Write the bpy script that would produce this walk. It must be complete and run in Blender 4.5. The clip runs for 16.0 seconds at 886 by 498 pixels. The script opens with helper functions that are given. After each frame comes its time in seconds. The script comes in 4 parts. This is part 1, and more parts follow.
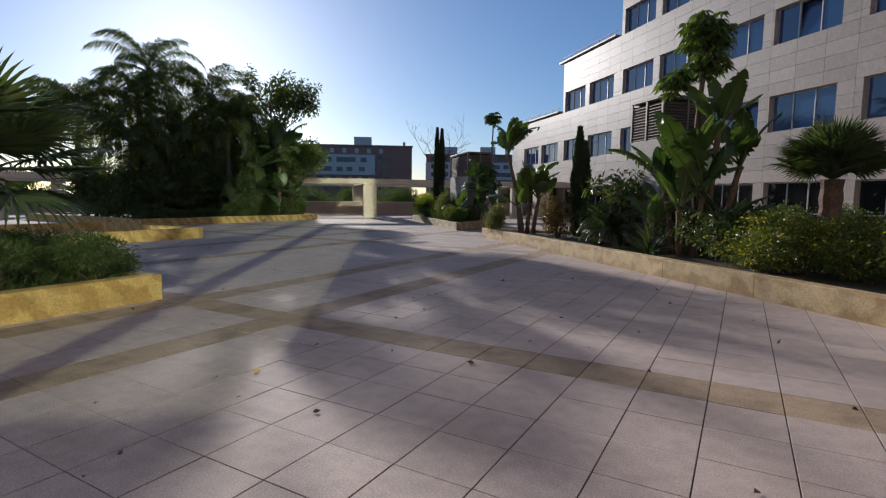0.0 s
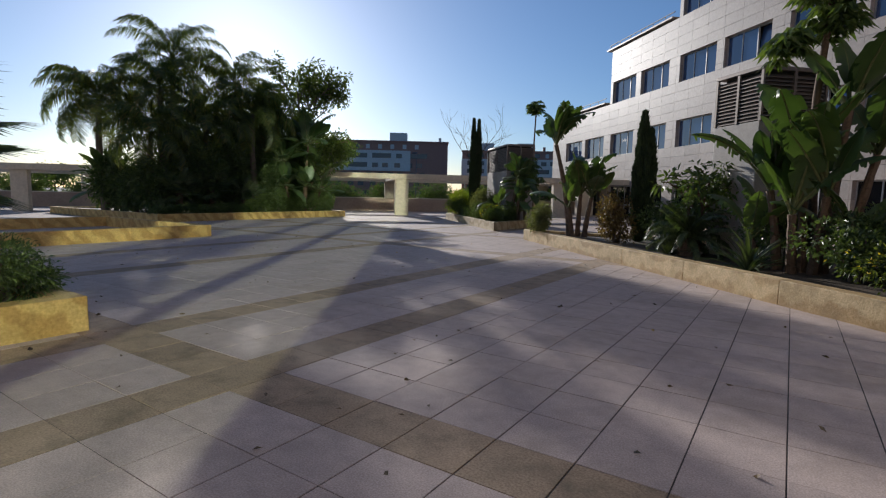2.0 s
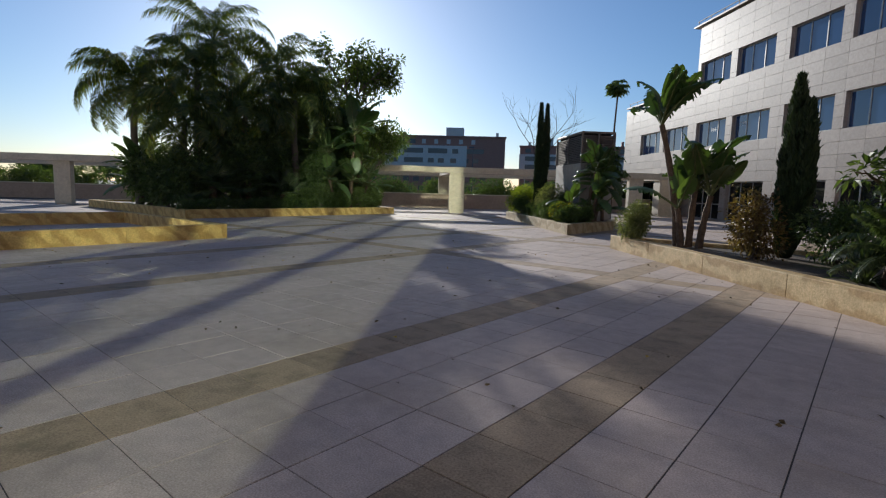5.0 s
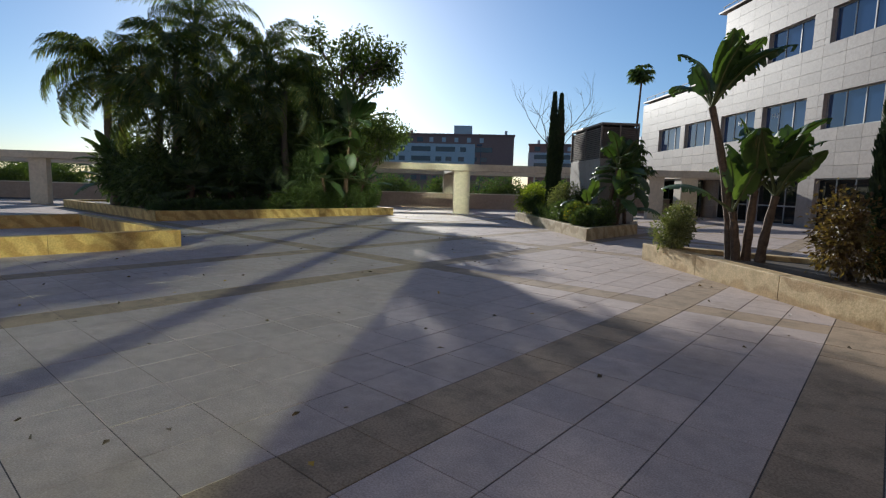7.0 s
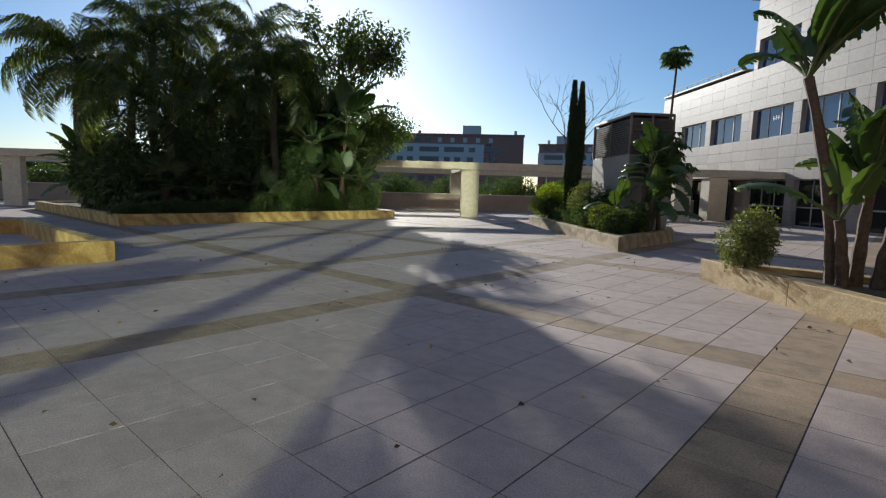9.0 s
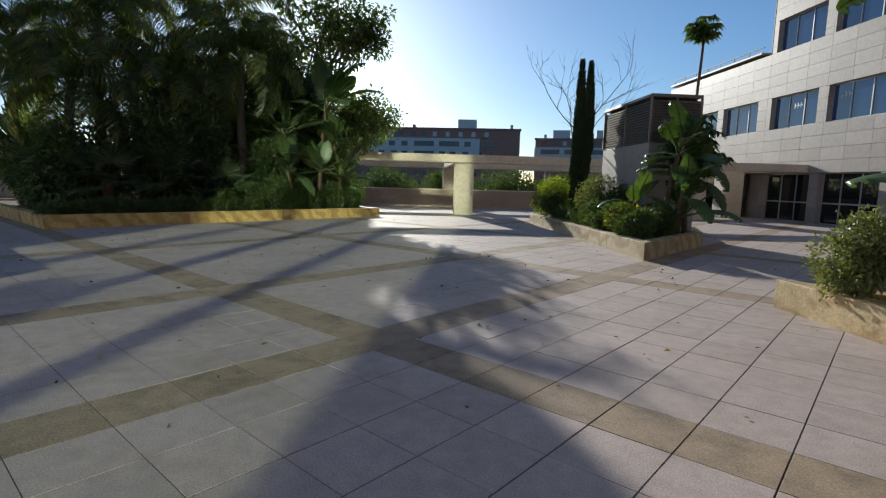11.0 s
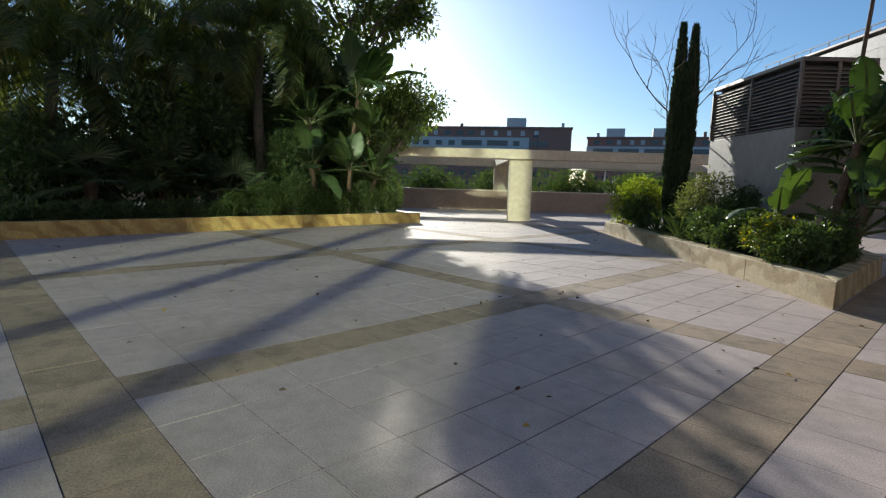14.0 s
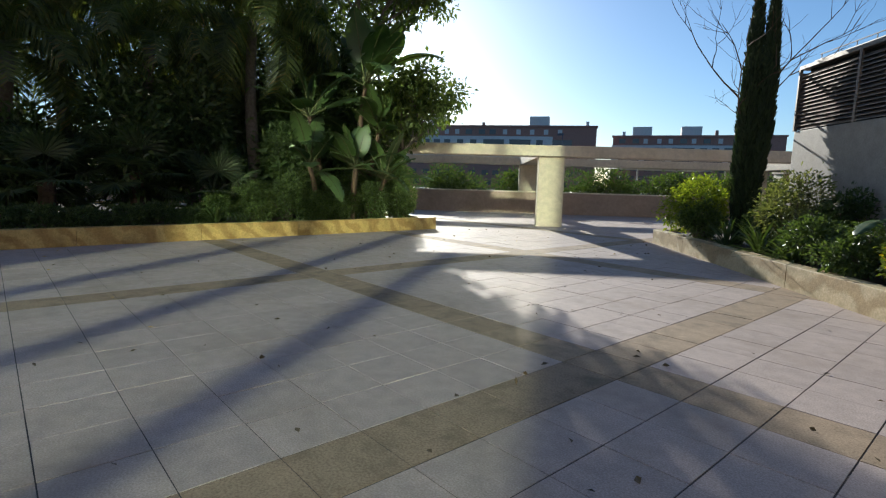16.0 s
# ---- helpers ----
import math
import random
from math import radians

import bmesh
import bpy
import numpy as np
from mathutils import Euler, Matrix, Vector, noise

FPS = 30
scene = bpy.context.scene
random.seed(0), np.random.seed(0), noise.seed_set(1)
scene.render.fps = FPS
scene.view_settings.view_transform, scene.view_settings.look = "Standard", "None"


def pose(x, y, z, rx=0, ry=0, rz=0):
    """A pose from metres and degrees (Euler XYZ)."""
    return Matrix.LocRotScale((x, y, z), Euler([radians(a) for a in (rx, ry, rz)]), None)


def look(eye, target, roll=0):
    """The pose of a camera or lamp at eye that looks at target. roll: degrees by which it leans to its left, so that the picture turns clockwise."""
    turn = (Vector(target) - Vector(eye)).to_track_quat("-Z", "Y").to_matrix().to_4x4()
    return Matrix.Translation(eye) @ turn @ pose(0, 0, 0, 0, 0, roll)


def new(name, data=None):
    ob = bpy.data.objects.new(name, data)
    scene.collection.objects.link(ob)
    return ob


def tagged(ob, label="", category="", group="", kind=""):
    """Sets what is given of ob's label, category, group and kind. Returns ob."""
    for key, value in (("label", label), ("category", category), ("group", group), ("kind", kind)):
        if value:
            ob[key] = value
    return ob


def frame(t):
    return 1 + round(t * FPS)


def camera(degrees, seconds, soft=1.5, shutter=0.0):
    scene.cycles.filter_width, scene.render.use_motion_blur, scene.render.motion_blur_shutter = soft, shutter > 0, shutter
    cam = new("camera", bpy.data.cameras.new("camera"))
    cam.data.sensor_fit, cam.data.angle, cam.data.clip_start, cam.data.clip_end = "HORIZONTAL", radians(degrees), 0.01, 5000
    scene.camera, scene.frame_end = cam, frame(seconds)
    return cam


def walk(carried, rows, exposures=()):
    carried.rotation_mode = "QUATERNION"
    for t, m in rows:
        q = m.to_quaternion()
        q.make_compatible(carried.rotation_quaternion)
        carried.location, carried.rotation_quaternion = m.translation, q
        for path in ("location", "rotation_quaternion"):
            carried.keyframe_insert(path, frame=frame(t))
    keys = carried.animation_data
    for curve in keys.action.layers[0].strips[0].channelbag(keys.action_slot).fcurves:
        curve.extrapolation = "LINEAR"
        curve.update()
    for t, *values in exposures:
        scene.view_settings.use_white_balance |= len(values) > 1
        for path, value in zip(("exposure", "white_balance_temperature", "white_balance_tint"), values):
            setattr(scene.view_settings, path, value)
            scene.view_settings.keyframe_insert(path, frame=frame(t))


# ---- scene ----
cam = camera(81.0, 16.0, soft=1.2)
METRES, EYE, TILT, LEAN, TURN = 19.2, 1.49, 0.0, 0.0, 29.9
ROWS = [
    (0.0, 0.0, 0.0, 0.0, 0.06, -5.61, -0.64),
    (0.5, 0.0006, 0.0305, 0.0, 1.05, -5.74, -0.81),
    (1.0, 0.0, 0.0617, 0.0003, 2.03, -5.84, -0.98),
    (1.5, 0.0005, 0.0934, 0.0001, 2.84, -5.94, -1.07),
    (2.0, -0.002, 0.1231, -0.001, 3.95, -6.0, -1.19),
    (2.5, -0.0022, 0.1528, -0.0022, 4.55, -5.99, -1.25),
    (3.0, -0.007, 0.1827, -0.0026, 6.04, -6.02, -1.34),
    (3.5, -0.0125, 0.2127, -0.0028, 7.1, -6.13, -1.45),
    (4.0, -0.0166, 0.2434, -0.0026, 8.15, -6.24, -1.47),
    (4.5, -0.0222, 0.2727, -0.0028, 9.27, -6.42, -1.58),
    (7.0, -0.0354, 0.4255, -0.0026, 10.97, -6.71, -1.61),
    (7.5, -0.0366, 0.4568, -0.0029, 11.16, -6.69, -1.55),
    (8.0, -0.0441, 0.4877, -0.0035, 11.45, -6.7, -1.61),
    (8.5, -0.0486, 0.5196, -0.0038, 11.67, -6.66, -1.56),
    (9.0, -0.0535, 0.5527, -0.0035, 11.94, -6.63, -1.61),
    (11.5, -0.0741, 0.7139, -0.0033, 11.44, -7.24, -1.48),
    (12.0, -0.0808, 0.7444, -0.003, 11.74, -7.21, -1.42),
    (12.5, -0.089, 0.7733, -0.0017, 12.58, -7.21, -1.45),
    (13.0, -0.1001, 0.8049, -0.0021, 14.04, -7.25, -1.49),
    (13.5, -0.1075, 0.834, -0.003, 14.95, -7.24, -1.56),
    (14.0, -0.1184, 0.8651, -0.0033, 16.59, -7.28, -1.67),
    (14.5, -0.1242, 0.8923, -0.0032, 17.19, -7.25, -1.62),
    (15.0, -0.1345, 0.9236, -0.0028, 17.95, -7.27, -1.72),
    (15.5, -0.1428, 0.9515, -0.0028, 18.55, -7.32, -1.72),
    (16.0, -0.1502, 0.9835, -0.002, 18.94, -7.37, -1.69),
]
walk(cam, [(t, pose(0, 0, EYE, TILT, LEAN, TURN) @ pose(METRES * x, METRES * y, METRES * z, 90 + pitch, roll, yaw)) for t, x, y, z, yaw, pitch, roll in ROWS],
     exposures=((0.0, -0.02, 6150, 14), (3.0, 0.0, 6100, 12), (7.0, 0.12, 6100, 9), (9.0, 0.16, 6150, 8), (12.0, 0.3, 6200, 6), (14.0, 0.42, 6200, 6), (16.0, 0.46, 6200, 6)))

# ---- world and light ----
SUN_DIR = Vector((-0.788, 0.554, 0.272)).normalized()
world = bpy.data.worlds.new("sky_world")
world.use_nodes = True
scene.world = world
wn = world.node_tree.nodes
sky = wn.new("ShaderNodeTexSky")
sky.sky_type = "NISHITA"
sky.sun_disc = False
sky.sun_elevation = math.asin(SUN_DIR.z)
sky.sun_rotation = math.atan2(SUN_DIR.x, SUN_DIR.y)
sky.air_density, sky.dust_density, sky.ozone_density = 1.0, 0.5, 4.9
world.node_tree.links.new(sky.outputs[0], wn["Background"].inputs[0])
wn["Background"].inputs[1].default_value = 0.096
sun_data = bpy.data.lights.new("sun", "SUN")
sun_data.energy, sun_data.angle, sun_data.color = 5.0, radians(0.6), (1.0, 0.94, 0.84)
sun = new("sun", sun_data)
sun.matrix_world = look(SUN_DIR * 100, (0, 0, 0))

# area lamps stand in for the low sun mirrored by the glazed bay of the unseen
# office wing at the walker's back: beams from the four strips of glass between the bay's piers
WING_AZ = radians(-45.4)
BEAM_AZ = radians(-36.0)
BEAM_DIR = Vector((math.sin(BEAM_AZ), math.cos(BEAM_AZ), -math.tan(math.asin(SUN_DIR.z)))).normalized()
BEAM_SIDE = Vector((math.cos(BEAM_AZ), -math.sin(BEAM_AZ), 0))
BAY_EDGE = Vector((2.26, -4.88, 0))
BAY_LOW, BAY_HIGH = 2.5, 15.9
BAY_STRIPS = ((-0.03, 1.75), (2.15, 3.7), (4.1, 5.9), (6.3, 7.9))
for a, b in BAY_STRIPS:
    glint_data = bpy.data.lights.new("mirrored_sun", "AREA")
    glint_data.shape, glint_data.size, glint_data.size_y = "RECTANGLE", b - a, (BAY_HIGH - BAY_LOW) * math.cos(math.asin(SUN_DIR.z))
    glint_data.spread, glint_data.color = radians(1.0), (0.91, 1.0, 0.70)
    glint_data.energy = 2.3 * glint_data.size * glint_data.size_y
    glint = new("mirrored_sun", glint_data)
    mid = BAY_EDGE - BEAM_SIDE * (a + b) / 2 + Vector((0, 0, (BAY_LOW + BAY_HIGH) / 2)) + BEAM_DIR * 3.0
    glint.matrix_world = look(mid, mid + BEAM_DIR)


# ---- materials ----
def node_material(name):
    m = bpy.data.materials.new(name)
    m.use_nodes = True
    return m, m.node_tree.nodes, m.node_tree.links, m.node_tree.nodes["Principled BSDF"]


def ramp_of(nodes, links, fac, stops):
    r = nodes.new("ShaderNodeValToRGB")
    while len(r.color_ramp.elements) < len(stops):
        r.color_ramp.elements.new(0.5)
    for e, (p, c) in zip(r.color_ramp.elements, stops):
        e.position, e.color = p, (*c, 1)
    links.new(fac, r.inputs[0])
    return r.outputs[0]


def noise_of(nodes, links, scale, detail=4, coords=None, rough=0.55):
    n = nodes.new("ShaderNodeTexNoise")
    n.inputs["Scale"].default_value, n.inputs["Detail"].default_value, n.inputs["Roughness"].default_value = scale, detail, rough
    if coords:
        links.new(coords, n.inputs["Vector"])
    return n.outputs["Fac"]


def mixed(nodes, links, a, b, fac, mode="MIX"):
    n = nodes.new("ShaderNodeMix")
    n.data_type, n.blend_type = "RGBA", mode
    for sock, v in ((n.inputs[6], a), (n.inputs[7], b), (n.inputs[0], fac)):
        if isinstance(v, bpy.types.NodeSocket):
            links.new(v, sock)
        elif isinstance(v, tuple):
            sock.default_value = (*v, 1)
        else:
            sock.default_value = v
    return n.outputs[2]


def stone(name, dark, light, grain=90.0, stain=1.3, stain_colour=None, stain_amount=0.5, rough=0.75, bump=0.25, by_piece=0.0, island=False):
    """Mineral surface: fine grain, wide cloudy stains, a shade of its own for each piece."""
    m, n, l, p = node_material(name)
    where = n.new("ShaderNodeNewGeometry")
    pos = where.outputs["Position"]
    fine = noise_of(n, l, grain, 5, pos)
    wide = noise_of(n, l, stain, 6, pos, 0.65)
    colour = ramp_of(n, l, fine, ((0.3, dark), (0.7, light)))
    if stain_colour:
        mask = ramp_of(n, l, wide, ((0.48, (0, 0, 0)), (0.72, (stain_amount,) * 3)))
        colour = mixed(n, l, colour, stain_colour, mask)
    mid = noise_of(n, l, 7.0, 4, pos)
    colour = mixed(n, l, colour, ramp_of(n, l, mid, ((0.3, (0.8, 0.8, 0.8)), (0.7, (1.08, 1.08, 1.08)))), 0.7, "MULTIPLY")
    if by_piece:
        if island:
            rnd = where.outputs["Random Per Island"]
        else:
            rnd = n.new("ShaderNodeObjectInfo").outputs["Random"]
        shade = ramp_of(n, l, rnd, ((0.0, (1 - by_piece,) * 3), (1.0, (1 + by_piece * 0.5,) * 3)))
        colour = mixed(n, l, colour, shade, 1.0, "MULTIPLY")
    l.new(colour, p.inputs["Base Color"])
    p.inputs["Roughness"].default_value = rough
    b = n.new("ShaderNodeBump")
    b.inputs["Strength"].default_value, b.inputs["Distance"].default_value = bump, 0.01
    l.new(fine, b.inputs["Height"])
    l.new(b.outputs[0], p.inputs["Normal"])
    return m


def leafy(name, dark, light, translucent=0.3, rough=0.45, odd=None):
    m, n, l, p = node_material(name)
    where = n.new("ShaderNodeNewGeometry")
    stops = [(0.0, dark), (0.9, light)]
    if odd:
        stops += [(0.93, odd), (1.0, odd)]
    colour = ramp_of(n, l, where.outputs["Random Per Island"], stops)
    blot = noise_of(n, l, 2.5, 3, where.outputs["Position"])
    colour = mixed(n, l, colour, ramp_of(n, l, blot, ((0.3, (0.65, 0.7, 0.6)), (0.7, (1.15, 1.1, 1.0)))), 0.8, "MULTIPLY")
    l.new(colour, p.inputs["Base Color"])
    p.inputs["Roughness"].default_value = rough
    t = n.new("ShaderNodeBsdfTranslucent")
    bright = mixed(n, l, colour, (1.5, 1.6, 0.6), 1.0, "MULTIPLY")
    l.new(bright, t.inputs["Color"])
    mix = n.new("ShaderNodeMixShader")
    mix.inputs[0].default_value = translucent
    l.new(p.outputs[0], mix.inputs[1])
    l.new(t.outputs[0], mix.inputs[2])
    l.new(mix.outputs[0], n["Material Output"].inputs[0])
    return m


def woody(name, dark, light, scale=12.0):
    m, n, l, p = node_material(name)
    co = n.new("ShaderNodeNewGeometry").outputs["Position"]
    f = noise_of(n, l, scale, 6, co, 0.7)
    l.new(ramp_of(n, l, f, ((0.3, dark), (0.7, light))), p.inputs["Base Color"])
    p.inputs["Roughness"].default_value = 0.85
    b = n.new("ShaderNodeBump")
    b.inputs["Strength"].default_value, b.inputs["Distance"].default_value = 0.6, 0.02
    l.new(f, b.inputs["Height"])
    l.new(b.outputs[0], p.inputs["Normal"])
    return m


def painted(name, colour, rough=0.5, metal=0.0, vary=0.12):
    m, n, l, p = node_material(name)
    f = noise_of(n, l, 3.0, 5, n.new("ShaderNodeNewGeometry").outputs["Position"])
    lo = tuple(c * (1 - vary) for c in colour)
    hi = tuple(min(1, c * (1 + vary)) for c in colour)
    l.new(ramp_of(n, l, f, ((0.3, lo), (0.7, hi))), p.inputs["Base Color"])
    p.inputs["Roughness"].default_value, p.inputs["Metallic"].default_value = rough, metal
    return m


M_TILE = stone("paving_tile", (0.36, 0.285, 0.245), (0.60, 0.485, 0.425), 95, 0.9, (0.31, 0.235, 0.17), 0.5, 0.78, 0.2, 0.07)
M_TILE_J = stone("paving_tile_far", (0.36, 0.285, 0.245), (0.60, 0.485, 0.425), 95, 0.9, (0.31, 0.235, 0.17), 0.5, 0.78, 0.2, 0.07, True)
M_TAN = stone("paving_tile_tan", (0.26, 0.18, 0.11), (0.47, 0.345, 0.225), 70, 3.2, (0.12, 0.098, 0.058), 0.65, 0.85, 0.25, 0.16)
M_TAN_J = stone("paving_tile_tan_far", (0.26, 0.18, 0.11), (0.47, 0.345, 0.225), 70, 3.2, (0.12, 0.098, 0.058), 0.65, 0.85, 0.25, 0.16, True)
M_JOINT = stone("joint_dirt", (0.05, 0.042, 0.035), (0.10, 0.085, 0.07), 60, 2)
M_GROUND = stone("far_ground", (0.09, 0.085, 0.075), (0.15, 0.14, 0.12), 8, 0.1)


def kerb_stone(name, dark, light, stain):
    """Sandstone with drifting brown veins."""
    m = stone(name, dark, light, 35, 1.8, stain, 0.7, 0.65, 0.4, 0.12)
    n, l = m.node_tree.nodes, m.node_tree.links
    p = n["Principled BSDF"]
    old = p.inputs["Base Color"].links[0].from_socket
    wave = n.new("ShaderNodeTexWave")
    wave.bands_direction = "DIAGONAL"
    wave.inputs["Scale"].default_value, wave.inputs["Distortion"].default_value = 1.1, 7.0
    wave.inputs["Detail"].default_value, wave.inputs["Detail Scale"].default_value = 4.0, 1.4
    l.new(n.new("ShaderNodeNewGeometry").outputs["Position"], wave.inputs["Vector"])
    vein = ramp_of(n, l, wave.outputs["Fac"], ((0.35, (1.05, 1.04, 1.0)), (0.8, (0.72, 0.62, 0.48))))
    l.new(mixed(n, l, old, vein, 0.8, "MULTIPLY"), p.inputs["Base Color"])
    return m


M_KERB = kerb_stone("yellow_sandstone", (0.52, 0.36, 0.12), (0.75, 0.54, 0.22), (0.30, 0.19, 0.06))
M_KERB_TAN = kerb_stone("tan_sandstone", (0.50, 0.37, 0.18), (0.72, 0.55, 0.31), (0.32, 0.22, 0.09))
M_KERB_PALE = kerb_stone("pale_sandstone", (0.49, 0.39, 0.225), (0.68, 0.56, 0.36), (0.32, 0.25, 0.13))
M_SOIL = stone("soil", (0.035, 0.024, 0.016), (0.11, 0.08, 0.05), 25, 2, bump=1.0)
M_CLAD = stone("cladding", (0.34, 0.283, 0.243), (0.435, 0.37, 0.325), 40, 0.5, (0.33, 0.275, 0.235), 0.5, 0.45, 0.1, 0.18)
M_CLAD_J = stone("cladding_far", (0.34, 0.283, 0.243), (0.435, 0.37, 0.325), 40, 0.5, (0.33, 0.275, 0.235), 0.5, 0.45, 0.1, 0.18, True)
M_BACK = painted("backing_wall", (0.12, 0.105, 0.09), 0.9)
M_CONC = stone("pale_concrete", (0.55, 0.47, 0.35), (0.70, 0.61, 0.47), 50, 0.7, (0.38, 0.31, 0.22), 0.5, 0.65, 0.2)
M_WALLB = stone("low_wall_render", (0.34, 0.25, 0.19), (0.44, 0.33, 0.25), 40, 0.8, (0.22, 0.16, 0.12), 0.5, 0.8, 0.3)
M_BOXW = stone("service_box_panel", (0.28, 0.25, 0.22), (0.38, 0.34, 0.30), 40, 0.8, (0.24, 0.2, 0.17), 0.5, 0.6, 0.2)
M_LOUVRE = painted("louvre_metal", (0.17, 0.135, 0.115), 0.45, 0.3)
# near-black colour for the shade inside hollows, behind panes and louvres
M_VOID_SHADE = painted("void_shade", (0.015, 0.014, 0.013), 0.9)
M_FRAME = painted("aluminium_frame", (0.42, 0.41, 0.40), 0.4, 0.5)
M_FRAMED = painted("dark_frame", (0.06, 0.055, 0.05), 0.4, 0.5)
M_RAIL = painted("steel_rail", (0.05, 0.065, 0.1), 0.6, 0.0)
M_WHITE = painted("white_vinyl", (0.8, 0.8, 0.78), 0.5)
M_BRICK = stone("far_red_brick", (0.27, 0.14, 0.11), (0.36, 0.19, 0.15), 3, 0.2)
M_FARW = stone("far_white_render", (0.50, 0.50, 0.50), (0.62, 0.62, 0.61), 3, 0.2)
M_FARG = painted("far_glass", (0.04, 0.05, 0.07), 0.15)
M_FABRIC = painted("pale_awning", (0.7, 0.65, 0.58), 0.8)

# the blue base puts some of the reflected sky into the glass colour
M_GLASS, gn, gl, gp = node_material("window_glass")
gp.inputs["Base Color"].default_value = (0.028, 0.065, 0.16, 1)
gp.inputs["Roughness"].default_value = 0.03
gp.inputs["IOR"].default_value = 1.7
gp.inputs["Coat Weight"].default_value = 0.6
gp.inputs["Coat Roughness"].default_value = 0.02

# darker copy without coat: ground floor reflections dimmed through the glass colour
M_GLASS_DIM = M_GLASS.copy()
M_GLASS_DIM.name = "dim_reflection_glass"
M_GLASS_DIM.node_tree.nodes["Principled BSDF"].inputs["Base Color"].default_value = (0.012, 0.013, 0.014, 1)
M_GLASS_DIM.node_tree.nodes["Principled BSDF"].inputs["Coat Weight"].default_value = 0.0
M_GLASS_DIM.node_tree.nodes["Principled BSDF"].inputs["IOR"].default_value = 1.45
L_PALM = leafy("palm_leaf", (0.06, 0.08, 0.028), (0.15, 0.18, 0.06), 0.5, 0.45, (0.22, 0.17, 0.06))
L_FAN = leafy("fan_palm_leaf", (0.04, 0.062, 0.03), (0.09, 0.12, 0.056), 0.25, 0.45)
L_BANANA = leafy("paddle_leaf", (0.045, 0.085, 0.028), (0.10, 0.155, 0.05), 0.24, 0.42)
L_DARK = leafy("dark_shrub_leaf", (0.045, 0.075, 0.028), (0.11, 0.155, 0.055), 0.3, 0.42)
L_MID = leafy("shrub_leaf", (0.05, 0.082, 0.025), (0.125, 0.175, 0.05), 0.3, 0.45)
L_LIME = leafy("lime_leaf", (0.12, 0.17, 0.02), (0.30, 0.34, 0.05), 0.45, 0.45)
L_HEDGE = leafy("hedge_leaf", (0.055, 0.08, 0.018), (0.14, 0.17, 0.035), 0.35, 0.45, (0.62, 0.47, 0.03))
L_RED = leafy("russet_leaf", (0.09, 0.05, 0.025), (0.20, 0.14, 0.06), 0.3, 0.5)
L_GREY = leafy("variegated_leaf", (0.10, 0.12, 0.05), (0.26, 0.27, 0.13), 0.3, 0.5)
L_CYP = leafy("cypress_needle", (0.014, 0.03, 0.012), (0.04, 0.065, 0.022), 0.15, 0.6)
L_TREE = leafy("tree_leaf", (0.05, 0.08, 0.02), (0.14, 0.18, 0.05), 0.4, 0.45)
L_FALLEN = leafy("fallen_leaf", (0.07, 0.045, 0.02), (0.16, 0.10, 0.04), 0.1, 0.6, (0.5, 0.3, 0.04))
M_STEM = woody("green_stem", (0.06, 0.075, 0.02), (0.15, 0.16, 0.06), 9)
M_TRUNK = woody("brown_trunk", (0.06, 0.035, 0.022), (0.17, 0.11, 0.07), 14)
M_PTRUNK = woody("palm_trunk", (0.09, 0.07, 0.055), (0.22, 0.18, 0.14), 14)
M_TWIG = woody("twig_bark", (0.09, 0.07, 0.06), (0.2, 0.16, 0.13), 20)


# ---- mesh helpers ----
def thing(name, place, label, category, group="", kind="", rz=0.0):
    ob = new(name)
    ob.matrix_world = pose(*place, 0, 0, rz)
    return tagged(ob, label, category, group, kind)


def link_mesh(name, me, parent, label="", m=None):
    ob = new(name, me)
    if parent:
        ob.parent = parent
    if m is not None:
        ob.matrix_basis = m
    return tagged(ob, label)


def mesh_of(name, verts, faces, mats, index=None, smooth=False):
    me = bpy.data.meshes.new(name)
    me.from_pydata(verts, [], faces)
    for m in (mats if isinstance(mats, (list, tuple)) else [mats]):
        me.materials.append(m)
    if index is not None:
        me.polygons.foreach_set("material_index", index)
    if smooth:
        me.polygons.foreach_set("use_smooth", [True] * len(faces))
    me.update()
    return me


def part(name, bm, material, parent, label="", m=None):
    me = bpy.data.meshes.new(name)
    bm.to_mesh(me)
    bm.free()
    me.materials.append(material)
    return link_mesh(name, me, parent, label, m)


def box_bm(x0, x1, y0, y1, z0, z1, bevel=0.0, bm=None):
    bm = bm or bmesh.new()
    vs = bmesh.ops.create_cube(bm, size=1, matrix=Matrix.Translation(((x0 + x1) / 2, (y0 + y1) / 2, (z0 + z1) / 2)) @ Matrix.Diagonal((x1 - x0, y1 - y0, z1 - z0, 1)))["verts"]
    if bevel:
        edges = list({e for v in vs for e in v.link_edges})
        bmesh.ops.bevel(bm, geom=edges, offset=bevel, segments=2, affect="EDGES", profile=0.6)
    return bm


class Boxes:
    """Gathers plain boxes into one mesh."""

    def __init__(self):
        self.v, self.f = [], []

    def add(self, x0, x1, y0, y1, z0, z1):
        b = len(self.v)
        self.v += [(x0, y0, z0), (x1, y0, z0), (x1, y1, z0), (x0, y1, z0), (x0, y0, z1), (x1, y0, z1), (x1, y1, z1), (x0, y1, z1)]
        self.f += [tuple(b + i for i in q) for q in ((3, 2, 1, 0), (4, 5, 6, 7), (0, 1, 5, 4), (1, 2, 6, 5), (2, 3, 7, 6), (3, 0, 4, 7))]
        return self

    def mesh(self, name, mat):
        return mesh_of(name, self.v, self.f, mat)


